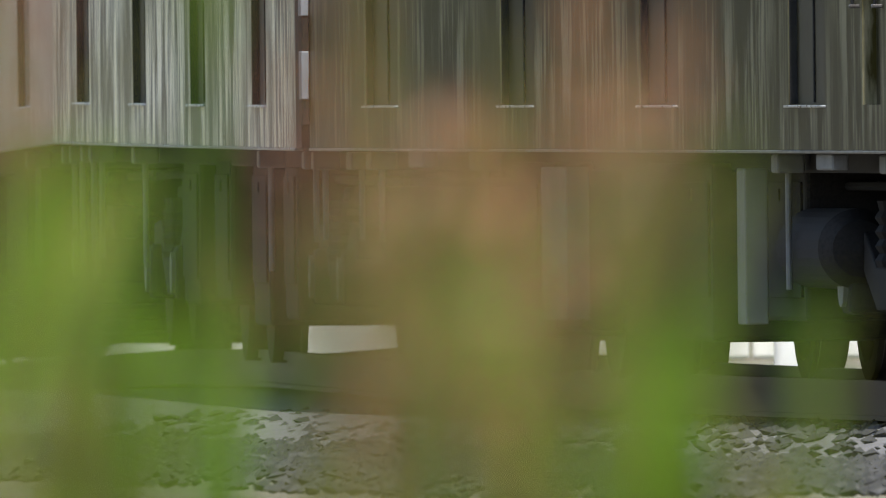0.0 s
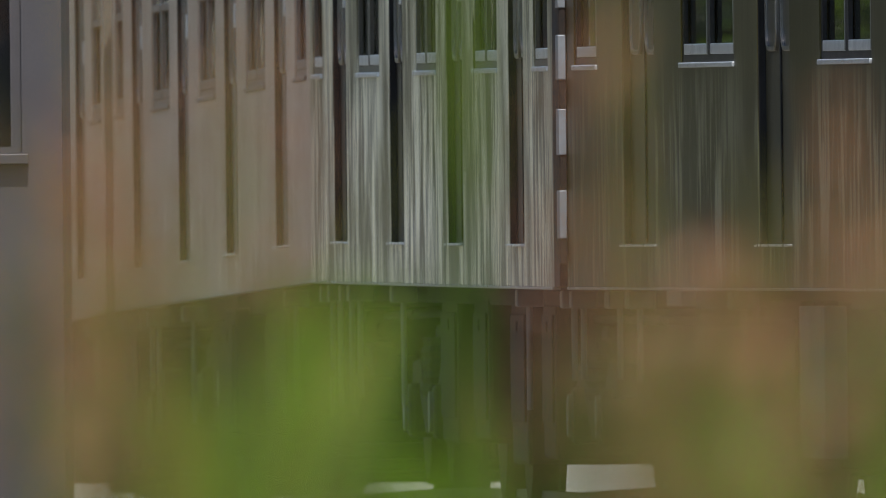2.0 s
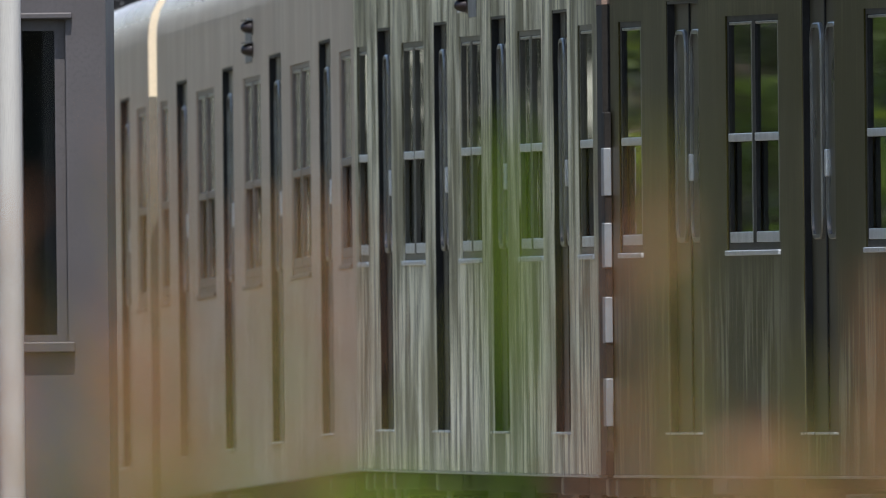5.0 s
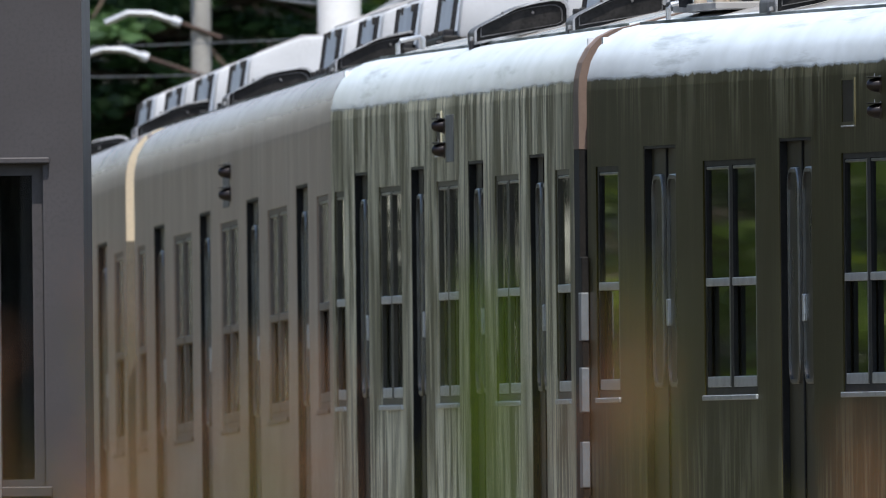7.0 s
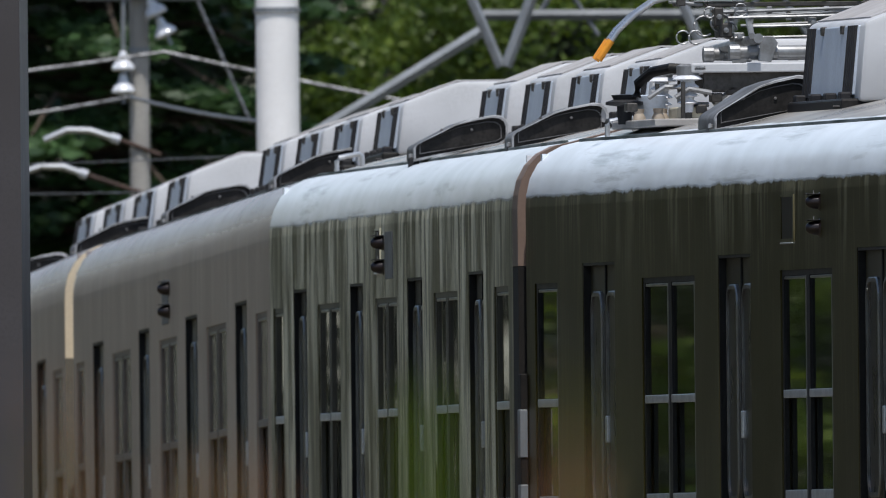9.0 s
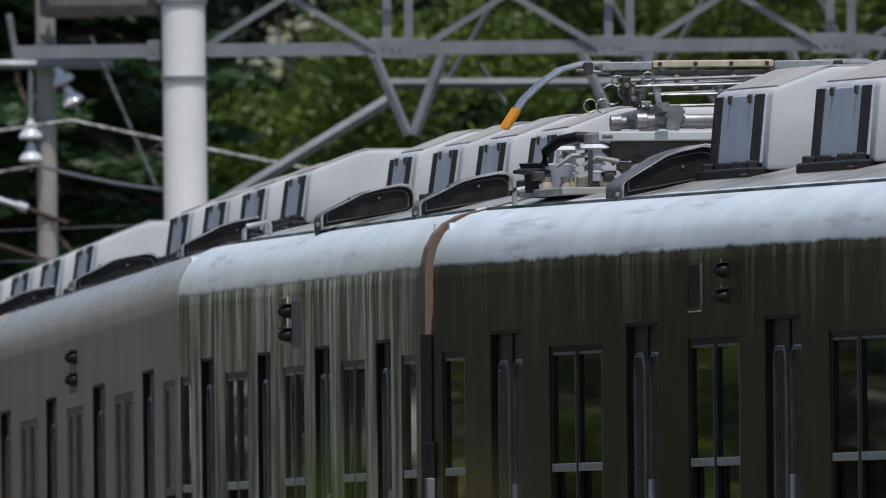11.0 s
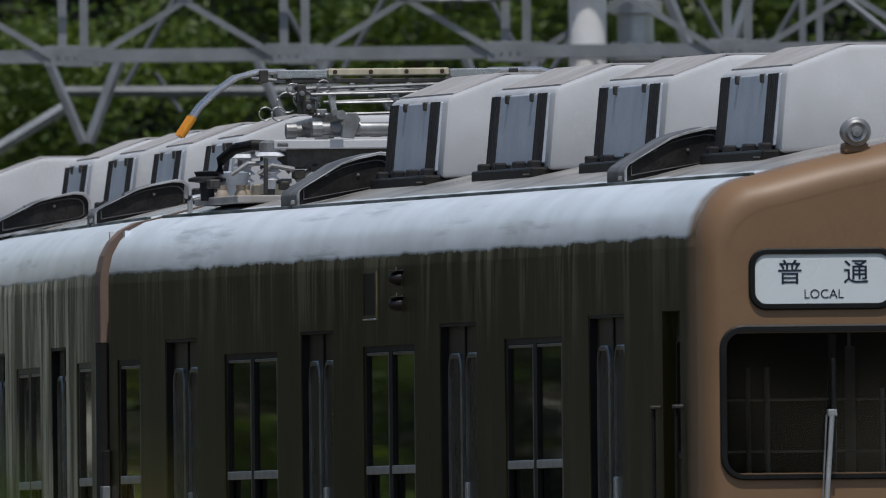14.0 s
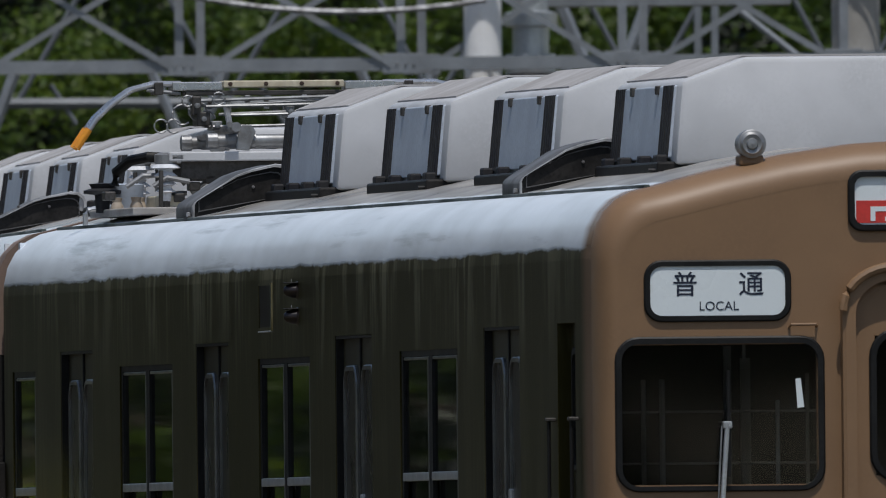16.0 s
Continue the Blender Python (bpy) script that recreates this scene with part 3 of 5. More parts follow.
def car(k, paint, door_mat, label, cab=False):
    """One four-door railway car."""
    root = thing("train_car", label, "train car", car_pose(k), group="train cars")
    frame_mat, upper = ((RUBBER, GLASS), (FRAME_OLIVE, GLASS), (FRAME_PALE, REFLECT_PANE), (FRAME_PALE, REFLECT_PANE))[k]
    ends = [(0.5, 1.05, 0.19, 2.10)] if cab else [(0.34, 1.40, 0.985, 2.02)]
    holes = [(a, c, 0.19, 2.10) for a, c in DOORS] + [(a, c, 0.985, 2.02) for a, c in WINDOWS] + [(*SMALL, 0.985, 2.02)] + ends
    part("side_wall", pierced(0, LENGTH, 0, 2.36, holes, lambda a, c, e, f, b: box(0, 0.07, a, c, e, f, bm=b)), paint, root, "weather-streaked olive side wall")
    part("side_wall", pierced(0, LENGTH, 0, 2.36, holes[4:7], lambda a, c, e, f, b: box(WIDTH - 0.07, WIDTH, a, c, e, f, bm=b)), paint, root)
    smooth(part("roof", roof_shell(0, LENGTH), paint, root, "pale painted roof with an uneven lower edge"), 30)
    part("floor", box(0.071, WIDTH - 0.071, 0.02, LENGTH - 0.02, 0.06, 0.18), INTERIOR, root)
    part("inner_lining", box(WIDTH - 0.115, WIDTH - 0.09, 0.1, LENGTH - 0.1, 0.19, 0.96), INTERIOR, root)
    part("end_wall", box(0.07, WIDTH - 0.07, LENGTH - 0.06, LENGTH - 0.001, 0, 2.60), paint, root)
    if not cab:
        part("end_wall", box(0.07, WIDTH - 0.07, 0.001, 0.06, 0, 2.60), paint, root)
        # upper sheet: shaded brown on car 2, sunlit brown on car 4, by colour
        front, split = (-0.40, 2.10) if k == 1 else (-0.03, 2.06)
        if k != 2:
            part("end_sheet", prism([(0.0, 0.0), (0.0, split), (WIDTH, split), (WIDTH, 0.0)], "y", front, -0.002), UNDER if k == 1 else DOOR_PALE, root)
        low = 0.0 if k == 2 else split + 0.003
        part("end_sheet", prism([(0.0, low)] + PROFILE + [(WIDTH, low)], "y", front, -0.002), (None, BROWN_SHADED, paint, BROWN_SUNLIT)[k], root)
        part("gangway_bellows", box(0.75, WIDTH - 0.75, -0.36, -0.03, 0.1, 2.35, 0.03), RUBBER, root, "black rubber gangway bellows")
    part("skirt_lip", box(-0.008, 0.03, 0.02, LENGTH - 0.02, -0.014, -0.002, 0.003), RIM, root, "thin bright lower edge of the wall")
    part("gutter", box(0.236, 0.260, 0.06, LENGTH - 0.06, 2.636, 2.667, 0.004), SEAL, root, "dark roof gutter seam")
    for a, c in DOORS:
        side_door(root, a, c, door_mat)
    for a, c in WINDOWS:
        side_window(root, a, c, frame_mat, upper)
    side_window(root, *SMALL, frame_mat, upper, double=False)
    if not cab:
        side_window(root, *ends[0][:2], frame_mat, upper, double=False)
    else:
        a, c = 0.5, 1.05
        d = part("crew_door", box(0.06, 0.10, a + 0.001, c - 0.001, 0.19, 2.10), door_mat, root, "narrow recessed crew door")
        part("frame", ring(rounded(a + 0.08, c - 0.08, 1.48, 2.0, 0.05), rounded(a + 0.11, c - 0.11, 1.51, 1.97, 0.04), 0, 0.02), RUBBER, d).matrix_local = Matrix(((0, 1, 0, 0.045), (1, 0, 0, 0), (0, 0, 1, 0), (0, 0, 0, 1)))
        part("pane", box(0.054, 0.059, a + 0.1, c - 0.1, 1.5, 1.98), GLASS, d)
        part("grab_rail", tube([(-0.03, 0.42, 0.6), (-0.03, 0.42, 1.70)], 0.008), RUBBER, d)
        part("grab_rail", tube([(-0.03, 1.12, 0.6), (-0.03, 1.12, 1.70)], 0.008), RUBBER, d)
        for y in (0.42, 1.12):
            for z in (0.6, 1.70):
                part("rail_foot", box(-0.045, 0.0, y - 0.02, y + 0.02, z - 0.008, z + 0.008, 0.004), PANTO_DARK, d)
    if cab:
        guard = part("gap_guard", box(-0.035, -0.002, LENGTH - 0.03, LENGTH + 0.07, 0.10, 1.62, 0.006), UNDER, root, "dark gap guard between the cars")
        for z0, z1 in ((0.216, 0.43), (0.588, 0.794), (0.925, 1.125), (1.245, 1.46)):
            part("guard_panel", box(-0.039, -0.004, LENGTH - 0.035, LENGTH + 0.06, z0, z1, 0.004), STEEL, guard, "pale panel of the gap guard")
    # seats seen through the windows
    for a, c in WINDOWS:
        part("bench", box(WIDTH - 0.62, WIDTH - 0.12, a - 0.1, c + 0.1, 0.19, 0.62, 0.04), SEAT_CLOTH, root, "dark red bench seat")
        part("backrest", box(WIDTH - 0.24, WIDTH - 0.12, a - 0.1, c + 0.1, 0.62, 1.05, 0.04), SEAT_CLOTH, root)
    at, high = ((9.37, 2.305), (10.0, 2.275), (9.65, 2.262), (9.55, 2.27))[k]
    for n in range(2):
        z = high - 0.112 * n
        l = part("side_lamp", lathe([(0.0, -0.062), (0.012, -0.060), (0.024, -0.048), (0.031, -0.025), (0.033, -0.008), (0.042, 0.0)], (0, at, z), "x", 14), LAMP_RED, root, "round dark red indicator lamp")
        smooth(l)
        part("lamp_hood", box(-0.058, 0.0, at - 0.034, at + 0.034, z + 0.031, z + 0.036, 0.002), RUBBER, l)
        part("lamp_pin", tube([(-0.030, at - 0.03, z + 0.036), (-0.030, at - 0.03, z + 0.050)], 0.0022, 6), PANTO_METAL, l)
    if k:
        p = at - 0.75 if k == 1 else at + 0.1
        part("lamp_plate", box(-0.004, 0.003, p, p + 0.6, high - 0.17, high + 0.05, 0.002), PALE_BOX, root, "pale lamp plate")
    if k < 2:
        part("slot_frame", pierced(10.20, 10.66, 2.14, 2.345, [(10.24, 10.62, 2.155, 2.335)], lambda a, c, e, f, b: box(-0.006, 0.002, a, c, e, f, bm=b)), paint, root, "shallow frame of the side slot")
        part("slot_plate", box(-0.002, 0.004, 10.24, 10.62, 2.155, 2.335), DOOR_SHADED, root, "dark side slot")
        part("slot_sill", box(-0.014, 0.002, 10.22, 10.60, 2.132, 2.139, 0.002), ALU, root)
    m = root.matrix_world
    for a in ((2.05, 4.06), (5.75, 7.91), (9.37, 11.41), (12.91, 14.81)):
        d = 0.0 if cab else 1.6
        ac_unit(a[0] - d, a[1] - d, 0.0 if cab else 0.10).matrix_world = m
    for s, x in (((4.9, 0.315), (15.6, 0.305)), ((4.9, 0.30), (11.2, 0.22)), ((5.1, 0.30), (15.6, 0.30)), ((5.1, 0.30), (15.6, 0.30)))[k]:
        vent_hood(s, x, 0.50, 0.78 if k else 0.94).matrix_world = m
    return root


def bogie(k, s):
    m = car_pose(k) @ Matrix.Translation((0, s, -CARS[k][2]))
    m.translation.z = RAIL_Z + (0.0 if k < 2 else CARS[k][2] - CARS[0][2])
    g = thing("bogie", "grimy dark steel railway bogie under the car", "bogie", m, "bogies")
    c = WIDTH / 2
    for side in (-1, 1):
        x = c + side * 0.98
        o = [(-1.5, 0.52), (-1.5, 0.66), (-0.9, 0.68), (-0.45, 0.50), (0.45, 0.50), (0.9, 0.68), (1.5, 0.66), (1.5, 0.52), (0.9, 0.5), (0.45, 0.32), (-0.45, 0.32), (-0.9, 0.5)]
        part("side_frame", prism(o, "x", x - 0.06, x + 0.06, 0.01), UNDER, g)
        for y in (-1.05, 1.05):
            part("axle_box", box(x - 0.11, x + 0.11, y - 0.16, y + 0.16, 0.30, 0.56, 0.03), UNDER, g)
            part("axle_cap", lathe([(0.10, -0.02), (0.10, 0.015), (0.06, 0.03), (0.0, 0.032)], (x + side * 0.11, y, 0.43), "x", 14), PALE_BOX, g)
        for y in (-0.18, 0.18):
            part("spring", lathe([(0.09, 0.50)] + [(0.10 if i % 2 else 0.08, 0.5 + 0.03 * i) for i in range(1, 9)] + [(0.09, 0.78)], (x, y, 0), "z", 10), UNDER, g)
    for y in (-1.05, 1.05):
        part("axle", tube([(c - 0.9, y, 0.43), (c + 0.9, y, 0.43)], 0.07), RUST, g)
        for side in (-1, 1):
            x = c + side * 0.555
            smooth(part("wheel", lathe([(0.05, -0.10), (0.43, -0.085), (0.43, 0.04), (0.46, 0.05), (0.46, 0.075), (0.38, 0.08), (0.36, 0.02), (0.14, 0.0), (0.12, 0.09), (0.0, 0.09)] if side < 0 else
                        [(0.05, 0.10), (0.43, 0.085), (0.43, -0.04), (0.46, -0.05), (0.46, -0.075), (0.38, -0.08), (0.36, -0.02), (0.14, 0.0), (0.12, -0.09), (0.0, -0.09)], (x, y, 0.43), "x", 28), RUST, g))
    part("bolster", box(c - 1.0, c + 1.0, -0.25, 0.25, 0.62, 0.84, 0.02), UNDER, g)
    return g


def underfloor(k):
    """Equipment slung below the floor."""
    m = car_pose(k)
    drop = RAIL_Z - CARS[0][2]
    e = thing("underfloor_equipment", "grimy dark underfloor boxes, tanks and pipes below the car", "equipment", m, "underfloor equipment")
    rng = random.Random(20 + k)
    s = 5.2
    while s < 14.0:
        w = rng.uniform(0.8, 1.6)
        x = rng.uniform(0.12, 0.4)
        mat = rng.choice((UNDER, UNDER, UNDER, UNDER))
        q = part("equipment_box", box(x, x + rng.uniform(0.7, 1.0), s, s + w, drop + rng.uniform(0.16, 0.32), -0.06, 0.02), mat, e)
        part("box_lid", box(x - 0.012, x, s + 0.08, s + w - 0.08, drop + 0.36, -0.14, 0.004), mat, q)
        part("box_latch", box(x - 0.02, x - 0.01, s + w / 2 - 0.05, s + w / 2 + 0.05, -0.22, -0.17, 0.003), UNDER, q)
        part("equipment_box", box(1.5, 2.6, s, s + w, drop + rng.uniform(0.14, 0.25), -0.06, 0.02), UNDER, e)
        s += w + rng.uniform(0.15, 0.4)
    for y in (0.5, 1.2, 4.6, 14.6, 18.2, 18.9):
        part("hanger", tube([(0.16, y, -0.02), (0.16, y, drop + rng.uniform(0.3, 0.6))], 0.014), PALE_BOX, e)
        part("bracket", box(0.10, 0.22, y - 0.1, y + 0.1, -0.10, -0.02, 0.01), PALE_BOX, e)
    part("floor_beam", box(0.25, 2.55, 0.2, LENGTH - 0.2, -0.10, 0.055, 0.01), UNDER, e)
    for x in (0.5, 0.62):
        part("air_pipe", tube([(x, 0.1, -0.16), (x, LENGTH - 0.1, -0.16)], 0.02), UNDER, e)
    for y in (3.0, 15.9):
        part("guard_plate", box(0.95, 1.85, y - 1.6, y + 1.6, drop + 0.13, drop + 0.5, 0.02), UNDER, e)
    for y in (0.15, LENGTH - 0.3):
        part("hose", tube([(0.9, y, -0.1), (0.88, y - 0.1, -0.35), (0.95, y - 0.1, -0.55)], 0.02), RUBBER, e)
    if k == 0:
        for y, w in ((11.4, 0.85), (5.55, 0.26)):
            part("pale_panel", box(0.10, 0.20, y, y + w, drop + 0.25, -0.08, 0.008), PALE_BOX, e, "pale grey hanging panel")
        for y in (16.0, 2.5):
            part("lifting_pad", box(0.03, 0.10, y - 0.25, y + 0.25, -0.085, -0.016, 0.008), PALE_BOX, e, "pale grey lifting pad")
        part("air_tank", lathe([(0.0, -0.8), (0.12, -0.76), (0.17, -0.66), (0.17, 0.66), (0.12, 0.76), (0.0, 0.8)], (0.35, 4.5, -0.42), "y", 28), UNDER, e)
    return e


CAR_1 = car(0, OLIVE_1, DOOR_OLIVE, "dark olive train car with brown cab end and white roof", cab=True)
CAR_2 = car(1, OLIVE_2, DOOR_SHADED, "rain-streaked olive train car with white roof")
CAR_3 = car(2, OLIVE_3, DOOR_PALE, "pale grey-olive train car with grey roof")
CAR_4 = car(3, OLIVE_3, DOOR_PALE, "pale grey-olive train car at the end of the train")
for k in range(4):
    bogie(k, 2.9)
    bogie(k, 15.9)
    underfloor(k)

# ---- cab end of the leading car ----
def cab_end():
    """The brown end wall with its windows, sign boxes and gangway."""
    r, depth, crown = 0.085, 0.17, 0.13
    n = 10
    outline = [(0.0, 0.0), (0.0, 1.2)] + PROFILE + [(WIDTH, 1.2), (WIDTH, 0.0)]
    cx, cz = WIDTH / 2, 1.3
    b = bmesh.new()
    rows = []
    for i in range(n + 2):
        t = radians(90 * min(i, n) / n)
        flat = 0.012 if i > n else 0.0
        inset, top_in, y = r * (1 - math.cos(t)) + flat, crown * (1 - math.cos(t)) + flat, -depth * math.sin(t)
        row = []
        for x, z in outline:
            fx = (x - cx) * (1 - inset / 1.4)
            fz = z if z < 2.3 else cz + (z - cz) * (1 - top_in / 1.5)
            row.append(b.verts.new((cx + fx, y, fz)))
        rows.append(row)
    r, crown = r + 0.012, crown + 0.012
    for a, c in zip(rows, rows[1:]):
        for i in range(len(outline) - 1):
            b.faces.new((a[i], a[i + 1], c[i + 1], c[i]))
    corner = smooth(part("corner_shell", b, BROWN, CAR_1, "rounded brown corner of the cab"), 40)
    holes = [(0.100, 0.922, 1.418, 1.998), (1.878, WIDTH - 0.100, 1.418, 1.998), (1.14, 1.66, 1.43, 2.05)]
    low = cz + (2.36 - cz) * (1 - crown / 1.5)
    y = -depth
    front = pierced(r, WIDTH - r, 0.0, low, holes, lambda a, c, e, f, bb: box(a, c, y + 0.0005, y + 0.05, e, f, bm=bb))
    part("front_plate", front, BROWN, CAR_1, "brown painted front panel")
    top = [(cx + (x - cx) * (1 - r / 1.4), cz + (z - cz) * (1 - crown / 1.5)) for x, z in PROFILE]
    part("front_crown", prism(top, "y", y + 0.0005, y + 0.05), BROWN, CAR_1)
    for x0, x1 in ((0.073, 0.951), (1.849, 2.727)):
        w = part("cab_window", ring(rounded(x0, x1, 1.389, 2.033, 0.10), rounded(x0 + 0.028, x1 - 0.028, 1.413, 2.002, 0.07), y - 0.016, y + 0.03), RUBBER, CAR_1, "rounded cab window in a black rubber seal")
        p = part("pane", prism(rounded(x0 + 0.02, x1 - 0.02, 1.41, 2.01, 0.08), "y", y + 0.008, y + 0.014), CAB_GLASS, w)
        p.visible_shadow = False
    for x0, x1 in ((0.198, 0.815), (1.985, 2.602)):
        w = part("sign_box", ring(rounded(x0, x1, 2.093, 2.35, 0.075), rounded(x0 + 0.026, x1 - 0.026, 2.119, 2.324, 0.05), y - 0.014, y + 0.001), RUBBER, CAR_1, "black-rimmed roller sign")
        part("sign_face", prism(rounded(x0 + 0.02, x1 - 0.02, 2.113, 2.33, 0.05), "y", y - 0.008, y - 0.001), SIGN_WHITE, w, "white sign reading LOCAL")
        if x0 < 1:
            letters(w, "LOCAL", (x0 + 0.313, y - 0.009, 2.141), 0.053)
            letters(w, "普", (x0 + 0.172, y - 0.009, 2.210), 0.108)
            letters(w, "通", (x0 + 0.449, y - 0.009, 2.210), 0.108)
    w = part("head_sign", ring(rounded(1.055, 1.745, 2.462, 2.717, 0.06), rounded(1.083, 1.717, 2.490, 2.689, 0.04), y - 0.02, y + 0.03), RUBBER, CAR_1, "black-rimmed head sign box")
    part("sign_face", prism(rounded(1.075, 1.725, 2.485, 2.695, 0.04), "y", y - 0.006, y - 0.001), SIGN_WHITE, w)
    part("red_band", box(1.090, 1.710, y - 0.0085, y - 0.0062, 2.497, 2.59), SIGN_RED, w, "red band of the head sign")
    part("white_stroke", box(1.15, 1.26, y - 0.0105, y - 0.0086, 2.545, 2.565), SIGN_WHITE, w)
    part("white_stroke", box(1.15, 1.17, y - 0.0105, y - 0.0086, 2.505, 2.545), SIGN_WHITE, w)
    part("white_stroke", box(1.21, 1.26, y - 0.0105, y - 0.0086, 2.505, 2.522), SIGN_WHITE, w)
    # gangway frame and door
    arc = [radians(a) for a in range(180, 89, -10)]
    o = [(1.02, 0.1)] + [(1.24 + 0.22 * math.cos(a), 2.135 + 0.18 * math.sin(a)) for a in arc] + [(1.56 - 0.22 * math.cos(a), 2.135 + 0.18 * math.sin(a)) for a in reversed(arc)] + [(1.78, 0.1)]
    i = [(1.075, 0.1)] + [(1.245 + 0.17 * math.cos(a), 2.125 + 0.135 * math.sin(a)) for a in arc] + [(1.555 - 0.17 * math.cos(a), 2.125 + 0.135 * math.sin(a)) for a in reversed(arc)] + [(1.725, 0.1)]
    g = part("gangway_frame", ring(o, i, y - 0.075, y + 0.01), BROWN, CAR_1, "raised brown arch round the end door")
    part("cable_arch", tube([(x, y - 0.085, z) for x, z in o[1:-1]], 0.02), BROWN, g)
    d = part("end_door", pierced(1.08, 1.72, 0.1, 2.24, [(1.16, 1.64, 1.45, 2.03)], lambda a, c, e, f, bb: box(a, c, y - 0.02, y - 0.001, e, f, bm=bb)), BROWN, CAR_1, "brown end door with rounded glass")
    part("door_seal", ring(rounded(1.135, 1.665, 1.42, 2.06, 0.12), rounded(1.165, 1.635, 1.45, 2.03, 0.09), y - 0.035, y - 0.018), RUBBER, d)
    part("pane", prism(rounded(1.155, 1.645, 1.44, 2.04, 0.09), "y", y - 0.022, y - 0.018), GLASS, d)
    part("hand_hold", tube([(0.805, y - 0.001, 2.066), (0.81, y - 0.025, 2.079), (0.915, y - 0.025, 2.079), (0.92, y - 0.001, 2.072)], 0.006, 8), BROWN, CAR_1)
    # wiper
    wp = part("wiper", tube([(0.50, y - 0.05, 1.15), (0.535, y - 0.06, 1.67)], 0.011), ALU, CAR_1, "silver wiper arm")
    part("blade", box(0.535, 0.55, y - 0.05, y - 0.03, 1.45, 1.89, 0.003), RUBBER, wp)
    part("clip", box(0.515, 0.555, y - 0.07, y - 0.04, 1.65, 1.68, 0.004), CHROME, wp)
    # cab interior, its deep shade put into black bulkhead, floor and desk
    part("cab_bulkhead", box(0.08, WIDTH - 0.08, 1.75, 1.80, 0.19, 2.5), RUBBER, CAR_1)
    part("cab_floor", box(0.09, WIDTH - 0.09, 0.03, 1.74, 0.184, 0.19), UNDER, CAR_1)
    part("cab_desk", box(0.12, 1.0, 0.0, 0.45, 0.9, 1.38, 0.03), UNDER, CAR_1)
    part("cab_post", box(0.72, 0.75, 1.2, 1.23, 0.19, 2.0), PALE_BOX, CAR_1)
    part("cab_post", box(0.79, 0.83, 1.2, 1.23, 0.19, 1.95), PALE_BOX, CAR_1)
    part("cab_card", prism([(0.830, 1.855), (0.852, 1.857), (0.866, 1.737), (0.838, 1.733)], "y", y + 0.0055, y + 0.0078), SIGN_WHITE, CAR_1, "small white slip stuck on the glass")
    # pale rods draw both the posts and the vertical highlights of the cab glass
    part("cab_post", tube([(0.297, 0.6, 1.20), (0.297, 0.6, 1.86)], 0.010), PALE_BOX, CAR_1)
    part("cab_post", tube([(0.86, 0.6, 1.20), (0.86, 0.6, 1.77)], 0.009), STEEL, CAR_1)
    part("cab_post", tube([(0.985, 0.6, 1.20), (0.985, 0.6, 1.88)], 0.008), PALE_BOX, CAR_1)
    for z in (1.51, 1.725):
        part("cab_bar", tube([(0.16, 0.62, z), (1.05, 0.62, z)], 0.005), PALE_BOX, CAR_1)
    part("cab_handle", tube([(0.362, 0.5, 1.3), (0.362, 0.5, 1.86)], 0.012), PALE_BOX, CAR_1)
    part("cab_tag", box(0.640, 0.652, 0.05, 0.055, 1.93, 2.0), PALE_BOX, CAR_1)
    part("wiper_rod", tube([(0.485, y - 0.045, 1.15), (0.513, y - 0.05, 1.66)], 0.004, 6), PANTO_METAL, wp)


def letters(parent, text, at, size):
    c = bpy.data.curves.new("lettering", "FONT")
    c.body, c.size, c.extrude, c.align_x = text, size, 0.0008, "CENTER"
    c.offset = 0.0 if text == "LOCAL" else 0.0007
    o = new("lettering", c)
    o.data.materials.append(INK)
    o.parent = parent
    o.matrix_local = pose(*at, 90, 0, 0)
    return o


cab_end()


def roof_lamp():
    l = thing("roof_lamp", "round chromed marker lamp on the cab roof", "lamp", CAR_1.matrix_world @ Matrix.Translation((0.67, -0.02, 2.83)))
    smooth(part("shell", lathe([(0.0, 0.12), (0.035, 0.11), (0.055, 0.07), (0.06, 0.0), (0.06, -0.06), (0.052, -0.065)], (0, 0, 0), "y", 20), PANTO_METAL, l))
    smooth(part("lens", lathe([(0.052, -0.064), (0.04, -0.075), (0.025, -0.07), (0.02, -0.082), (0.0, -0.085)], (0, 0, 0), "y", 20), PANTO_METAL, l, "ridged clear lens"))
    part("foot", box(-0.05, 0.05, -0.05, 0.09, -0.09, -0.045, 0.01), BROWN, l)


roof_lamp()

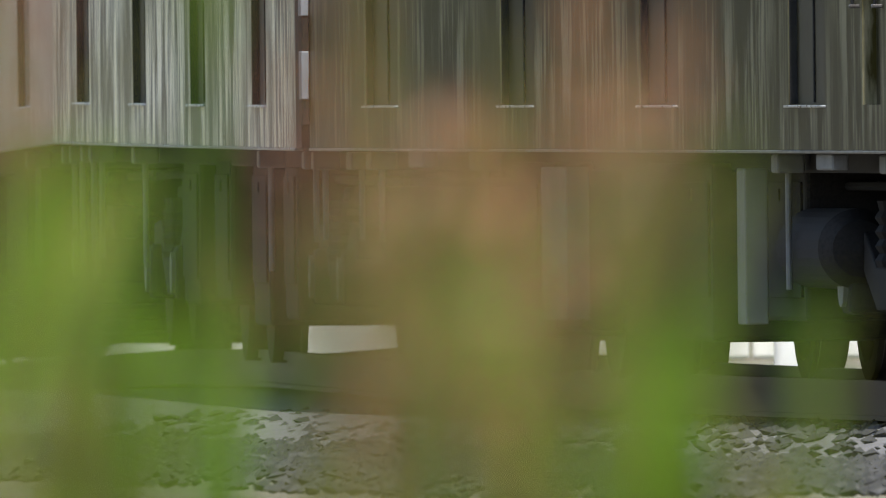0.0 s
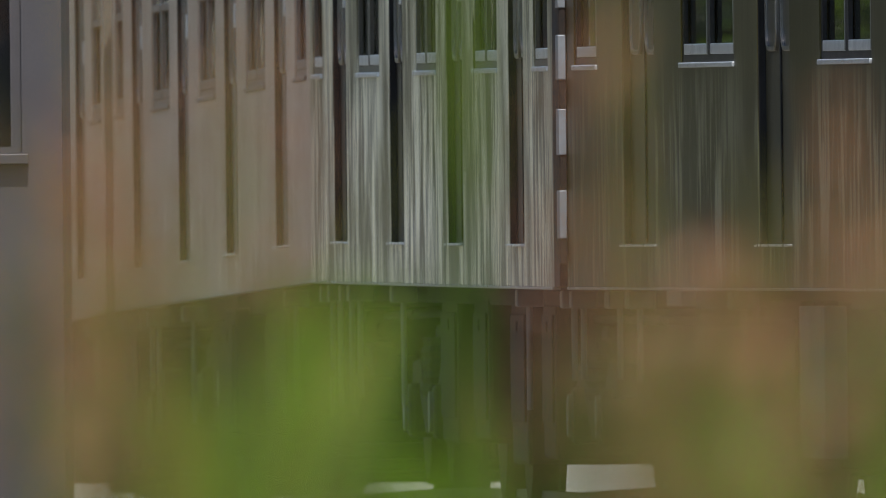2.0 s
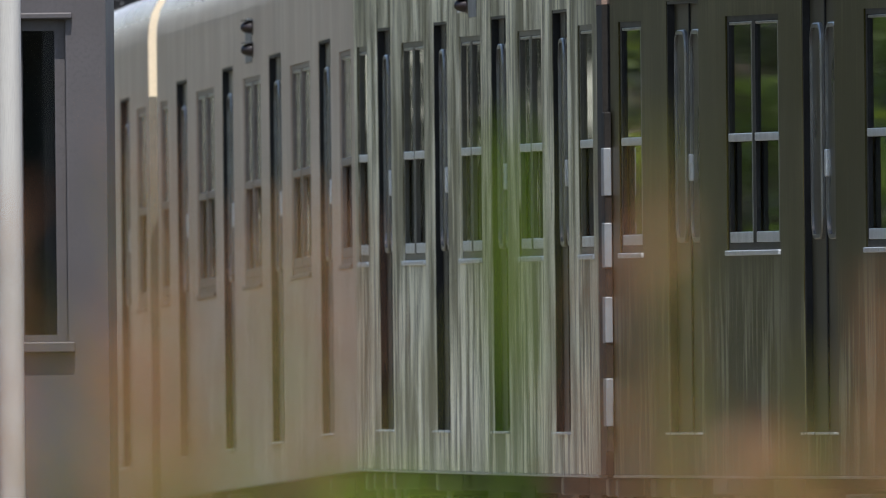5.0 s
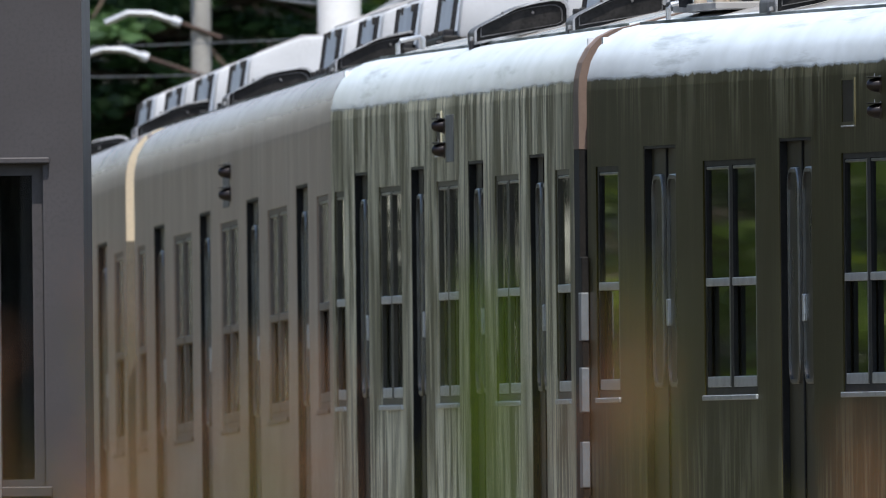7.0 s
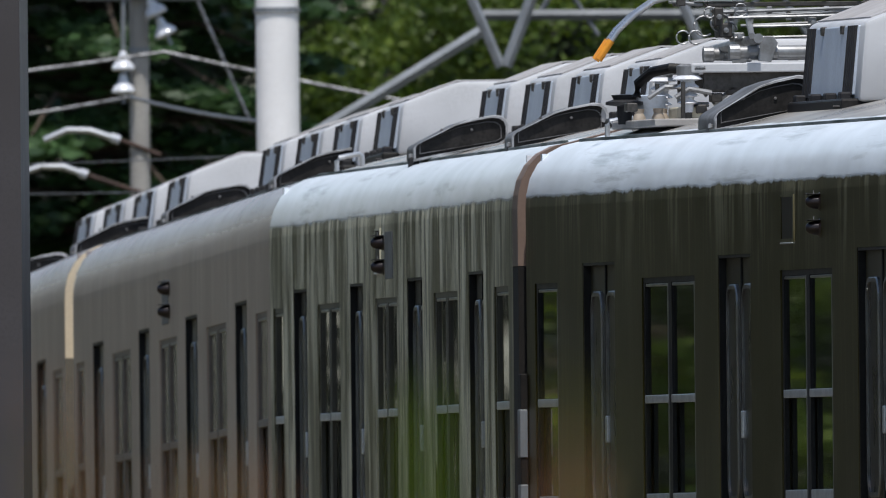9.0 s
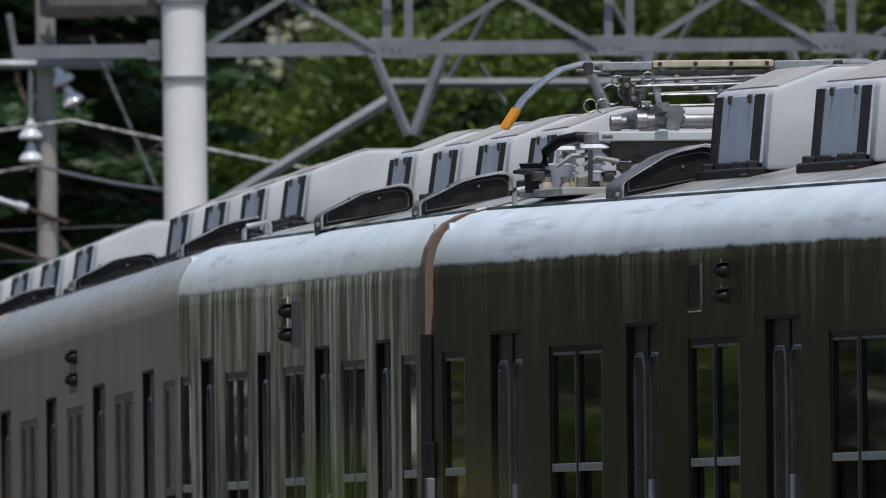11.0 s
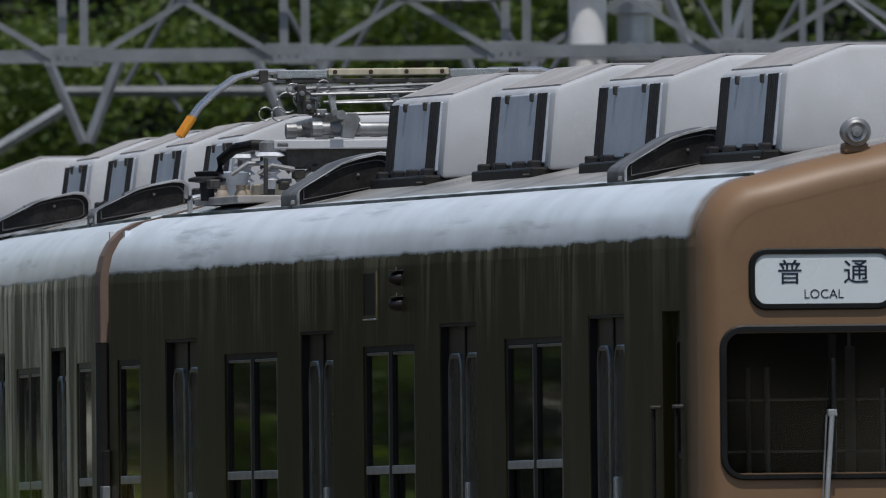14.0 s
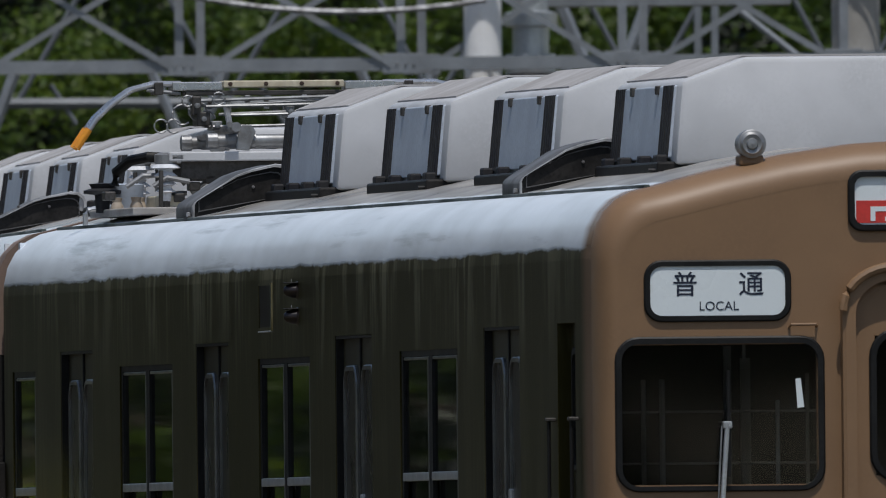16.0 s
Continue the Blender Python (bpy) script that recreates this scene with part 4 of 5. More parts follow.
# ---- pantograph and rail on the leading car's roof ----
def pantograph():
    p = thing("pantograph", "folded silver pantograph with orange-sleeved horns on the roof", "pantograph", CAR_1.matrix_world.copy())
    s = 18.0
    c = 1.07
    for dy in (-0.05, 0.05):
        y = s + dy
        sh = part("contact_shoe", box(c - 0.27, c + 0.27, y - 0.02, y + 0.02, 3.268, 3.300, 0.005), CREAM_STRIP, p, "worn cream contact strip")
        for x in np.linspace(c - 0.24, c + 0.24, 4):
            part("bolt", lathe([(0.010, 0), (0.010, -0.008), (0.0, -0.009)], (x, y - 0.02, 3.285), "y", 8), RUST, sh)
        part("shoe_carrier", box(c - 0.50, c - 0.275, y - 0.02, y + 0.02, 3.258, 3.296, 0.004), CHROME, p)
        part("shoe_carrier", box(c + 0.275, c + 0.50, y - 0.02, y + 0.02, 3.258, 3.296, 0.004), CHROME, p)
        part("shoe_backing", box(c - 0.44, c + 0.55, y - 0.015, y + 0.015, 3.236, 3.256, 0.003), PANTO_DARK, p)
        for d in (-1, 1):
            e = 0.10 if d > 0 else 0.0
            pts = [(c + d * 0.46, y, 3.288), (c + d * 0.58 + e, y, 3.288), (c + d * 0.68 + e, y, 3.262), (c + d * 0.77 + e, y, 3.20), (c + d * 0.84 + e, y, 3.135), (c + d * 0.875 + e, y, 3.085)]
            h = smooth(part("horn", tube(pts, 0.014, 10), CHROME, p, "curved bright horn"))
            smooth(part("sleeve", tube([(c + d * 0.873 + e, y, 3.09), (c + d * 0.93 + e, y, 3.005)], 0.018, 10), ORANGE, h, "orange insulating sleeve"))
            part("clamp", box(c + d * 0.56 - 0.02, c + d * 0.56 + 0.02, y - 0.03, y + 0.03, 3.24, 3.295, 0.004), PANTO_DARK, h)
            part("stay", tube([(c + d * 0.60, y, 3.262), (c + d * 0.46, y, 3.245)], 0.008), PANTO_METAL, h)
    for z, x0, x1, q in ((3.225, -0.42, 0.6, 0.008), (3.165, -0.30, 0.5, 0.007), (3.205, -0.28, 0.3, 0.006)):
        smooth(part("tie_rod", tube([(c + x0, s - 0.12, z - 0.015), (c + x1, s - 0.1, z + 0.012)], q), PANTO_METAL, p))
    for x, z, q in ((c - 0.46, 3.15, 0.045), (c - 0.39, 3.165, 0.040), (c - 0.35, 3.13, 0.036), (c - 0.50, 3.10, 0.03), (c + 0.12, 3.12, 0.03)):
        b = tube([(x + q * math.cos(t), s - 0.1, z + q * math.sin(t)) for t in np.linspace(0, 5.4, 14)], 0.005, 6)
        part("spring_loop", b, PANTO_METAL, p)
    for x, z, w, h in ((c - 0.40, 3.19, 0.035, 0.06), (c - 0.37, 3.13, 0.05, 0.045), (c - 0.31, 3.10, 0.04, 0.03), (c + 0.02, 3.16, 0.03, 0.04), (c - 0.22, 3.08, 0.03, 0.04)):
        part("joint_block", box(x - w * 0.6, x + w * 0.6, s - 0.14, s + 0.02, z - h * 0.7, z + h * 0.7, 0.006), PANTO_DARK if x < c - 0.35 else PANTO_METAL, p)
        part("joint_pin", lathe([(0.012, 0), (0.012, -0.03), (0.0, -0.032)], (x, s - 0.14, z), "y", 8), PANTO_METAL, p)
    for dx in (-0.30, 0.30):
        smooth(part("lower_arm", tube([(c + dx, s + 0.9, 3.05), (c + dx * 0.9, s - 0.5, 3.09)], 0.022, 10), PANTO_METAL, p))
        smooth(part("upper_arm", tube([(c + dx, s - 0.5, 3.10), (c + dx * 0.8, s + 0.1, 3.20)], 0.014, 8), PANTO_METAL, p))
    for y in (s - 0.35, s + 0.55):
        smooth(part("main_shaft", tube([(c - 0.38, y, 3.03), (c + 0.62, y, 3.03)], 0.029, 14), PANTO_METAL, p, "thick weathered main shaft"))
        for x, q in ((-0.36, 0.036), (-0.27, 0.031), (-0.19, 0.036), (0.02, 0.031), (0.16, 0.035)):
            part("shaft_collar", lathe([(0.027, -0.025), (q, -0.022), (q, 0.022), (0.027, 0.025)], (c + x, y, 3.03), "x", 14), PANTO_METAL, p)
        part("crank", prism([(c - 0.26, 2.99), (c - 0.20, 2.985), (c - 0.17, 3.07), (c - 0.19, 3.10), (c - 0.23, 3.10), (c - 0.25, 3.06)], "y", y - 0.05, y - 0.035, 0.003), PANTO_METAL, p)
        part("base_beam", box(c - 0.56, c + 0.72, y - 0.05, y + 0.02, 2.94, 2.982, 0.006), SILVER_GREY, p)
        part("beam_web", box(c - 0.50, c + 0.70, y - 0.01, y + 0.01, 2.86, 2.94, 0.003), PANTO_DARK, p)
        for x in (c - 0.57, c + 0.66):
            i = smooth(part("insulator", lathe([(0.024, 2.765), (0.026, 2.80), (0.048, 2.806), (0.028, 2.82), (0.028, 2.832), (0.052, 2.838), (0.030, 2.856), (0.030, 2.87), (0.055, 2.876), (0.032, 2.894), (0.032, 2.905), (0.068, 2.912), (0.055, 2.925), (0.045, 2.93)], (x, y, 0), "z", 18), PORCELAIN, p, "pale ribbed porcelain insulator"), 25)
            part("cap", lathe([(0.046, 2.93), (0.05, 2.935), (0.05, 2.97), (0.03, 2.98), (0.0, 2.981)], (x, y, 0), "z", 16), PANTO_METAL, i)
            part("stud", lathe([(0.02, 2.70), (0.02, 2.77)], (x, y, 0), "z", 10), PANTO_DARK, i)
            part("rod", tube([(x - 0.035, y - 0.10, 2.74), (x - 0.03, y - 0.08, 2.90)], 0.010), PANTO_DARK, i)
    # jumpers, eyes and clips of the head and the frame
    for k in range(9):
        x, z = c - 0.42 + 0.085 * k, 3.215 - 0.012 * (k % 3)
        part("shoe_bolt", lathe([(0.009, 0), (0.009, -0.025), (0.0, -0.027)], (x, s - 0.07, z), "y", 6), PANTO_DARK, p)
        part("shoe_clip", box(x - 0.012, x + 0.012, s - 0.085, s - 0.07, z - 0.03, z + 0.02, 0.003), PANTO_METAL if k % 2 else CHROME, p)
    for x, z, q in ((c - 0.56, 3.10, 0.030), (c - 0.30, 3.22, 0.028), (c - 0.44, 3.21, 0.024)):
        part("spring_loop", tube([(x + q * math.cos(t), s - 0.13, z + q * math.sin(t)) for t in np.linspace(0.6, 6.4, 14)], 0.004, 6), PANTO_METAL, p)
    for z, dx in ((3.185, -0.36), (3.145, -0.28), (3.095, -0.33)):
        part("guide_rod", tube([(c + dx, s - 0.15, z), (c + 0.5, s - 0.15, z + 0.012)], 0.007, 6), PANTO_METAL, p)
    for d, e in ((-0.52, 0), (0.66, 0)):
        part("side_beam", box(c + d - 0.03, c + d + 0.03, s - 0.4, s + 0.6, 2.945, 2.975, 0.006), PANTO_METAL, p)
    for x0, z0, x1, z1 in ((0.33, 2.83, 0.48, 2.88), (0.58, 2.84, 0.70, 2.885), (0.62, 2.80, 0.78, 2.86), (0.46, 2.82, 0.60, 2.80)):
        part("link", tube([(x0, s - 0.3, z0), ((x0 + x1) / 2, s - 0.3, z1), (x1, s - 0.3, z1)], 0.011), PANTO_METAL, p)
    for x, z in ((0.25, 2.79), (0.63, 2.83), (0.70, 2.86), (0.56, 2.78)):
        part("terminal", box(x - 0.025, x + 0.025, s - 0.36, s - 0.26, z - 0.02, z + 0.02, 0.006), PANTO_DARK, p)
    # lightning arrester, knobs and cable
    smooth(part("arrester", lathe([(0.03, 2.72), (0.035, 2.80), (0.085, 2.806), (0.085, 2.82), (0.05, 2.83), (0.06, 2.85), (0.0, 2.855)], (0.30, s + 0.3, 0), "z", 16), GRILLE, p))
    smooth(part("arrester", lathe([(0.05, 2.72), (0.07, 2.80), (0.075, 2.845), (0.05, 2.85), (0.0, 2.852)], (0.42, s + 0.35, 0), "z", 16), LOUVRE_GREY, p))
    for x, y in ((0.34, s + 0.1), (0.43, s + 0.0), (0.38, s - 0.25)):
        smooth(part("stand_off", lathe([(0.028, 2.70), (0.03, 2.745), (0.02, 2.765), (0.024, 2.785), (0.0, 2.787)], (x, y, 0), "z", 12), BROWN_PORCELAIN, p, "stained brown stand-off insulator"))
    smooth(part("cable", tube([(0.34, s + 0.2, 2.84), (0.35, s + 0.2, 2.90), (0.40, s + 0.1, 2.95), (0.47, s, 2.965), (0.55, s, 2.96)], 0.024, 10), RUBBER, p, "black power cable"))
    part("bus_bar", tube([(0.44, s - 0.4, 2.83), (0.50, s - 0.4, 2.87), (0.6, s - 0.4, 2.85)], 0.012), PANTO_METAL, p)
    part("foot_plate", box(0.30, 2.2, s - 0.75, s + 0.75, 2.70, 2.735, 0.006), ROOF_DECK, p)
    part("pale_pad", box(0.47, 0.58, s - 0.35, s + 0.1, 2.735, 2.79, 0.008), CREAM_STRIP, p)


pantograph()


def roof_step(m, s):
    g = thing("roof_grab_rail", "pale grey bent grab rail on the roof edge", "grab rail", m.copy(), "roof grab rails")
    smooth(part("bar", tube([(0.292, s, 2.66), (0.292, s, 2.722), (0.304, s, 2.738), (0.40, s, 2.756), (0.414, s, 2.745), (0.414, s, 2.69)], 0.012, 8), ALU, g))


roof_step(CAR_1.matrix_world, 18.85)
roof_step(CAR_2.matrix_world, 18.85)

# ---- poles, gantry and wires behind ----
def truss(name, y, z, x0, x1, bay=1.21, h=0.66, deep=0.45, label="", start=0.0):
    g = thing(name, label, "gantry")
    for dy, dx in ((0.0, 0.0), (deep, 0.115)):
        for zz in (z, z + h):
            part("chord", prism([(y + dy - 0.034, zz - 0.034), (y + dy + 0.034, zz - 0.034), (y + dy + 0.034, zz - 0.020), (y + dy - 0.020, zz - 0.020), (y + dy - 0.020, zz + 0.034), (y + dy - 0.034, zz + 0.034)], "x", x0, x1), STEEL, g)
        x = x0 + start + dx
        while x < x1:
            part("upright", box(x - 0.024, x + 0.024, y + dy - 0.02, y + dy - 0.012, z, z + h), STEEL, g)
            plate = part("gusset", box(x - 0.10, x + 0.10, y + dy - 0.042, y + dy - 0.035, z - 0.055, z + 0.055, 0.002), STEEL, g)
            for q in (-0.07, -0.025, 0.025, 0.07):
                part("bolt", box(x + q - 0.007, x + q + 0.007, y + dy - 0.050, y + dy - 0.042, z - 0.007, z + 0.007), PANTO_METAL, plate)
            if x + bay <= x1 + 0.1:
                a, c = (z + h, z) if dy == 0 else (z, z + h)
                part("brace", prism([(x + 0.06, a - 0.020), (x + 0.06, a + 0.020), (x + bay - 0.06, c + 0.020), (x + bay - 0.06, c - 0.020)], "y", y + dy - 0.052, y + dy - 0.044), STEEL, g)
            x += bay
    return g


def pano(u, v, y):
    """A point at depth y, from small angles across and down as the leaning camera sees them."""
    lean = radians(-ROLL)
    u, v = u - lean * (v - 420), v + lean * (u - 40)
    return Vector(((u - 784) / FOCAL * y, y, 1.02 + (1405 - v) / FOCAL * y))


GY = 330.0
p0, p1 = pano(-735, 118, GY), pano(1900, 118, GY)
truss("gantry", GY, pano(200, 118, GY).z, p0.x, p1.x, label="grey galvanised steel lattice gantry over the tracks", start=(660 / FOCAL * GY) % 1.21)


def pole(name, u, v_top, v_bot, y, r, mat, label):
    a = pano(u, v_bot, y)
    top = pano(u, v_top, y).z
    p = thing(name, label, "pole")
    smooth(part("shaft", tube([(a.x, y, -0.42), (a.x, y, top)], r, 20, r1=r * 0.93), mat, p))
    for z in np.arange(a.z, top, 0.42):
        part("band", tube([(a.x, y, z), (a.x, y, z + 0.03)], r * 1.04, 20), STEEL, p)
    return p


pole("gantry_pole", -434, -700, 180, GY - 0.2, 0.125, WHITE_POLE, "thick pale painted steel pole carrying the gantry")
pole("gantry_pole", 855, -700, 120, GY + 0.22, 0.11, WHITE_POLE, "pale painted steel pole behind the gantry")
pole("gantry_pole", 1515, -700, 100, GY + 0.22, 0.14, CONCRETE, "grey concrete pole behind the train")
pole("wire_pole", -678, -500, 250, 345, 0.06, CONCRETE, "slim concrete wire pole in front of cedars")


# ---- the nearer lattice below the gantry, fittings and wires ----
def bar(parent, name, a, c, r, mat, n=6):
    return part(name, tube([a, c], r, n), mat, parent)


def rear_gantry():
    y = 337.0
    g = thing("gantry", "grey steel lattice gantry farther behind the train", "gantry")
    bar(g, "chord", pano(-80, 184, y), pano(1900, 178, y), 0.034, STEEL_DULL)
    bar(g, "chord", pano(-80, -150, y), pano(1900, -150, y), 0.03, STEEL_DULL)
    bar(g, "knee_brace", pano(-60, 205, y), pano(-400, 415, y), 0.038, STEEL)
    for u in (-30, 340, 710, 1075, 1445):
        bar(g, "strut", pano(u - 75, 118, y - 3), pano(u - 8, 275, y - 3), 0.030, STEEL)
        bar(g, "strut", pano(u + 60, 118, y - 3), pano(u + 2, 275, y - 3), 0.034, STEEL)
        bar(g, "lacing", pano(u + 60, 184, y), pano(u + 250, -150, y), 0.018, STEEL_DULL)
        bar(g, "lacing", pano(u + 250, -150, y), pano(u + 430, 184, y), 0.018, STEEL_DULL)
        bar(g, "hanger", pano(u + 120, 150, y), pano(u + 165, 220, y), 0.016, STEEL_DULL)
    for a, c, q in (((985, -10), (1052, 150), 0.036), ((1150, -10), (1093, 150), 0.034), ((1235, -150), (1235, 178), 0.022), ((1265, -150), (1265, 178), 0.022), ((1310, 20), (1425, 110), 0.022)):
        bar(g, "strut", pano(*a, y - 2), pano(*c, y - 2), q, STEEL)
    bar(g, "post", pano(-380, 400, y), Vector((pano(-380, 400, y).x, y, -0.42)), 0.05, STEEL_DULL)
    bar(g, "post", pano(1890, 400, y), Vector((pano(1890, 400, y).x, y, -0.42)), 0.05, STEEL_DULL)
    bar(g, "post", pano(1890, 400, y), pano(1890, -150, y), 0.05, STEEL_DULL)


rear_gantry()


def bracket_box():
    """A dark framed board hung from the slim pole's head."""
    y = 344.7
    g = thing("hanging_board", "dark framed pale board hung on the wire pole", "board")
    a, c = pano(-690, 65, y), pano(-485, -60, y)
    f = part("frame", pierced(a.x, c.x, a.z, c.z, [(a.x + 0.05, c.x - 0.05, a.z + 0.06, c.z - 0.05)], lambda p, q, e, h, b: box(p, q, y - 0.03, y + 0.03, e, h, bm=b)), PANTO_DARK, g)
    part("panel", box(a.x + 0.05, c.x - 0.05, y - 0.01, y + 0.01, a.z + 0.06, c.z - 0.05), PALE_BOX, f)
    bar(g, "arm", pano(-678, 60, 344.9), pano(-600, 60, 344.72), 0.03, STEEL)


bracket_box()


def switch_unit():
    """A grey switch head with flanges on the pale pole."""
    y = 330.75
    a = pano(940, 120, y)
    s = thing("line_switch", "grey bolted cylindrical line switch on the gantry", "switch")
    r = 45 / FOCAL * y
    smooth(part("body", lathe([(r * 0.7, -0.06), (r, -0.05), (r, 0.05), (r * 0.72, 0.06), (r * 0.72, 0.22), (r * 1.05, 0.23), (r * 1.05, 0.30), (r * 0.7, 0.31), (r * 0.7, 0.6)], a, "z", 22), ALU, s), 30)
    for k in range(10):
        t = k * math.tau / 10
        part("bolt", lathe([(0.012, -0.02), (0.012, 0.075)], a + Vector((r * 0.88 * math.cos(t), r * 0.88 * math.sin(t), 0)), "z", 6), ALU, s)
    part("base", box(a.x - 0.13, a.x + 0.13, y - 0.33, y + 0.13, a.z - 0.16, a.z - 0.03, 0.01), GRILLE, s)
    part("cross_arm", box(pano(960, 0, y).x, pano(1400, 0, y).x, y + 0.2, y + 0.5, pano(0, 22, y).z, pano(0, 2, y).z, 0.004), STEEL, s)


switch_unit()


def insulator_string(u, v, y, tilt=0.0):
    a = pano(u, v, y)
    g = thing("line_insulator", "white two-disc porcelain insulator on the line", "insulator", Matrix.Translation(a) @ pose(0, 0, 0, 0, tilt, 0), "line insulators")
    for z in (0.0, -0.13):
        smooth(part("disc", lathe([(0.012, 0.10), (0.022, 0.09), (0.03, 0.05), (0.055, 0.025), (0.068, 0.0), (0.06, -0.012), (0.02, -0.02)], (0, 0, z), "z", 18), PORCELAIN, g), 30)
    part("pin", tube([(0, 0, 0.3), (0, 0, -0.2)], 0.012), STEEL, g)


insulator_string(-706, 278, 344.9)
insulator_string(-648, 180, 344.9, -25)
ARM = thing("pole_arm", "galvanised steel arms on the slim pole", "bracket")
bar(ARM, "arm", pano(-790, 150, 344.9), pano(-560, 150, 344.9), 0.03, STEEL)
bar(ARM, "drop", pano(-706, 150, 344.9), pano(-706, 262, 344.9), 0.014, STEEL)
bar(ARM, "drop", pano(-668, 100, 344.9), pano(-652, 160, 344.9), 0.014, STEEL)
bar(ARM, "brace", pano(-730, 150, 344.9), pano(-745, 60, 344.9), 0.02, STEEL)


def wire(points, r, label, mat=WIRE, name="wire"):
    b = tube(points, r, 6)
    o = part(name, b, mat)
    return tagged(smooth(o), label, "wire", "overhead wires")


def sag(a, c, drop, n=10):
    return [a.lerp(c, i / n) - Vector((0, 0, drop * 4 * (i / n) * (1 - i / n))) for i in range(n + 1)]


WY = 344.0
wire(sag(pano(-1400, 330, WY), pano(-633, 249, WY), 0.03) + sag(pano(-633, 249, WY), pano(300, 420, WY), 0.03)[1:], 0.011, "twisted grey overhead wire")
wire(sag(pano(-1400, 420, WY), pano(-693, 329, WY), 0.03) + sag(pano(-693, 329, WY), pano(-434, 375, 329.8), 0.02)[1:], 0.011, "twisted grey overhead wire")
wire(sag(pano(-1400, 500, WY), pano(-434, 490, 329.8), 0.02), 0.004, "thin grey overhead wire")
wire(sag(pano(-1400, 455, WY), pano(-434, 430, 329.8), 0.02), 0.004, "thin grey overhead wire")
wire(sag(pano(-600, 100, WY), pano(-480, 375, WY), 0.0), 0.010, "thin diagonal stay wire")
wire(sag(pano(200, -40, 329.9), pano(860, 0, 329.9), 0.12), 0.018, "white sagging overhead cable")
wire(sag(pano(-434, -40, 329.9), pano(200, -40, 329.9), 0.12), 0.018, "white sagging overhead cable")


def cantilever(pts, y):
    g = thing("wire_bracket", "curved grey and rusty wire bracket arm on the pole", "bracket", group="wire brackets")
    q = [pano(u, v, y) for u, v in pts]
    smooth(part("arm", tube(q[:4], 0.018, 8), ALU, g))
    smooth(part("rod", tube(q[3:], 0.014, 8), RUST, g, "rust-brown rod"))
    part("coupling", tube([q[3] + (q[2] - q[3]) * 0.3, q[3]], 0.026, 8), PORCELAIN, g)


cantilever([(-846, 405), (-805, 387), (-765, 388), (-712, 405), (-640, 432)], 344.94)
cantilever([(-882, 462), (-850, 451), (-812, 452), (-770, 467), (-670, 500)], 344.94)

# ---- low pale wall beyond the track ----
def low_wall():
    w = thing("low_wall", "sunlit pale concrete kerb wall beyond the track", "wall")
    for i in range(12):
        x = -30 + i * 5
        part("block", box(x, x + 4.98, 352, 352.3, -0.42, 0.85, 0.02), WALL_PALE, w)


low_wall()

# ---- hut and post beside the last car ----
def hut():
    y = 268.0
    a, c = pano(-888, 400, y), pano(-1110, 400, y)
    h = thing("trackside_hut", "grey-brown metal clad hut with a recessed window", "hut")
    x1, x0 = a.x, c.x - 2.0
    w1, w0 = pano(-955, 800, y).x, pano(-1040, 800, y).x
    zt, zb = pano(-1000, 655, y).z, pano(-1000, 1225, y).z
    part("wall", pierced(x0, x1, -0.42, 5.2, [(w0, w1, zb, zt)], lambda p, q, e, f, b: box(p, q, y, y + 0.12, e, f, bm=b)), HUT, h)
    part("side_wall", box(x1 - 0.12, x1 - 0.001, y + 0.121, y + 2.5, -0.42, 5.2), HUT, h)
    w = part("window_frame", pierced(w0, w1, zb, zt, [(w0 + 0.02, w1 - 0.05, zb + 0.03, zt - 0.05)], lambda p, q, e, f, b: box(p, q, y + 0.04, y + 0.08, e, f, bm=b)), HUT, h)
    part("pane", box(w0, w1, y + 0.085, y + 0.09, zb, zt), GLASS, w)
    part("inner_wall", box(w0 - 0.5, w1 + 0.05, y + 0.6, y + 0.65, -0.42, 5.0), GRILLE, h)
    part("sill", box(w0 - 0.02, w1 + 0.03, y - 0.04, y + 0.03, zb - 0.05, zb - 0.002, 0.006), HUT, h)
    part("lintel", box(w0 - 0.02, w1 + 0.03, y - 0.03, y + 0.03, zt + 0.002, zt + 0.03, 0.006), HUT, h)
    part("roof", box(x0 - 0.2, x1 + 0.02, y - 0.1, y + 2.7, 5.2, 5.3), HUT, h)
    p = thing("post", "bright weathered metal post beside the hut", "post")
    q = pano(-1054, 1000, 262)
    smooth(part("shaft", tube([(q.x, 262, -0.42), (q.x, 262, 5.0)], 0.055, 16), POST_GREY, p))


hut()


# ---- trees ----
def leaves(name, mat, parent, centers, per, spread, size, flat=0.5, seed=1):
    """Many small leaf blades in clumps, one mesh."""
    rng = np.random.default_rng(seed)
    c = np.repeat(np.asarray(centers), per, axis=0)
    n = len(c)
    p = c + rng.normal(0, 1, (n, 3)) * np.asarray(spread)
    d = rng.normal(0, 1, (n, 3)) * (1, 1, flat)
    d /= np.linalg.norm(d, axis=1)[:, None]
    e = np.cross(d, rng.normal(0, 1, (n, 3)))
    e /= np.linalg.norm(e, axis=1)[:, None]
    s = size * rng.uniform(0.6, 1.4, (n, 1))
    v = np.stack([p - d * s, p + e * s * 0.4, p + d * s, p - e * s * 0.4], axis=1).reshape(-1, 3)
    f = np.arange(4 * n).reshape(-1, 4)
    me = bpy.data.meshes.new(name)
    me.from_pydata(v.tolist(), [], f.tolist())
    me.materials.append(mat)
    o = new(name, me)
    o.parent = parent
    return o


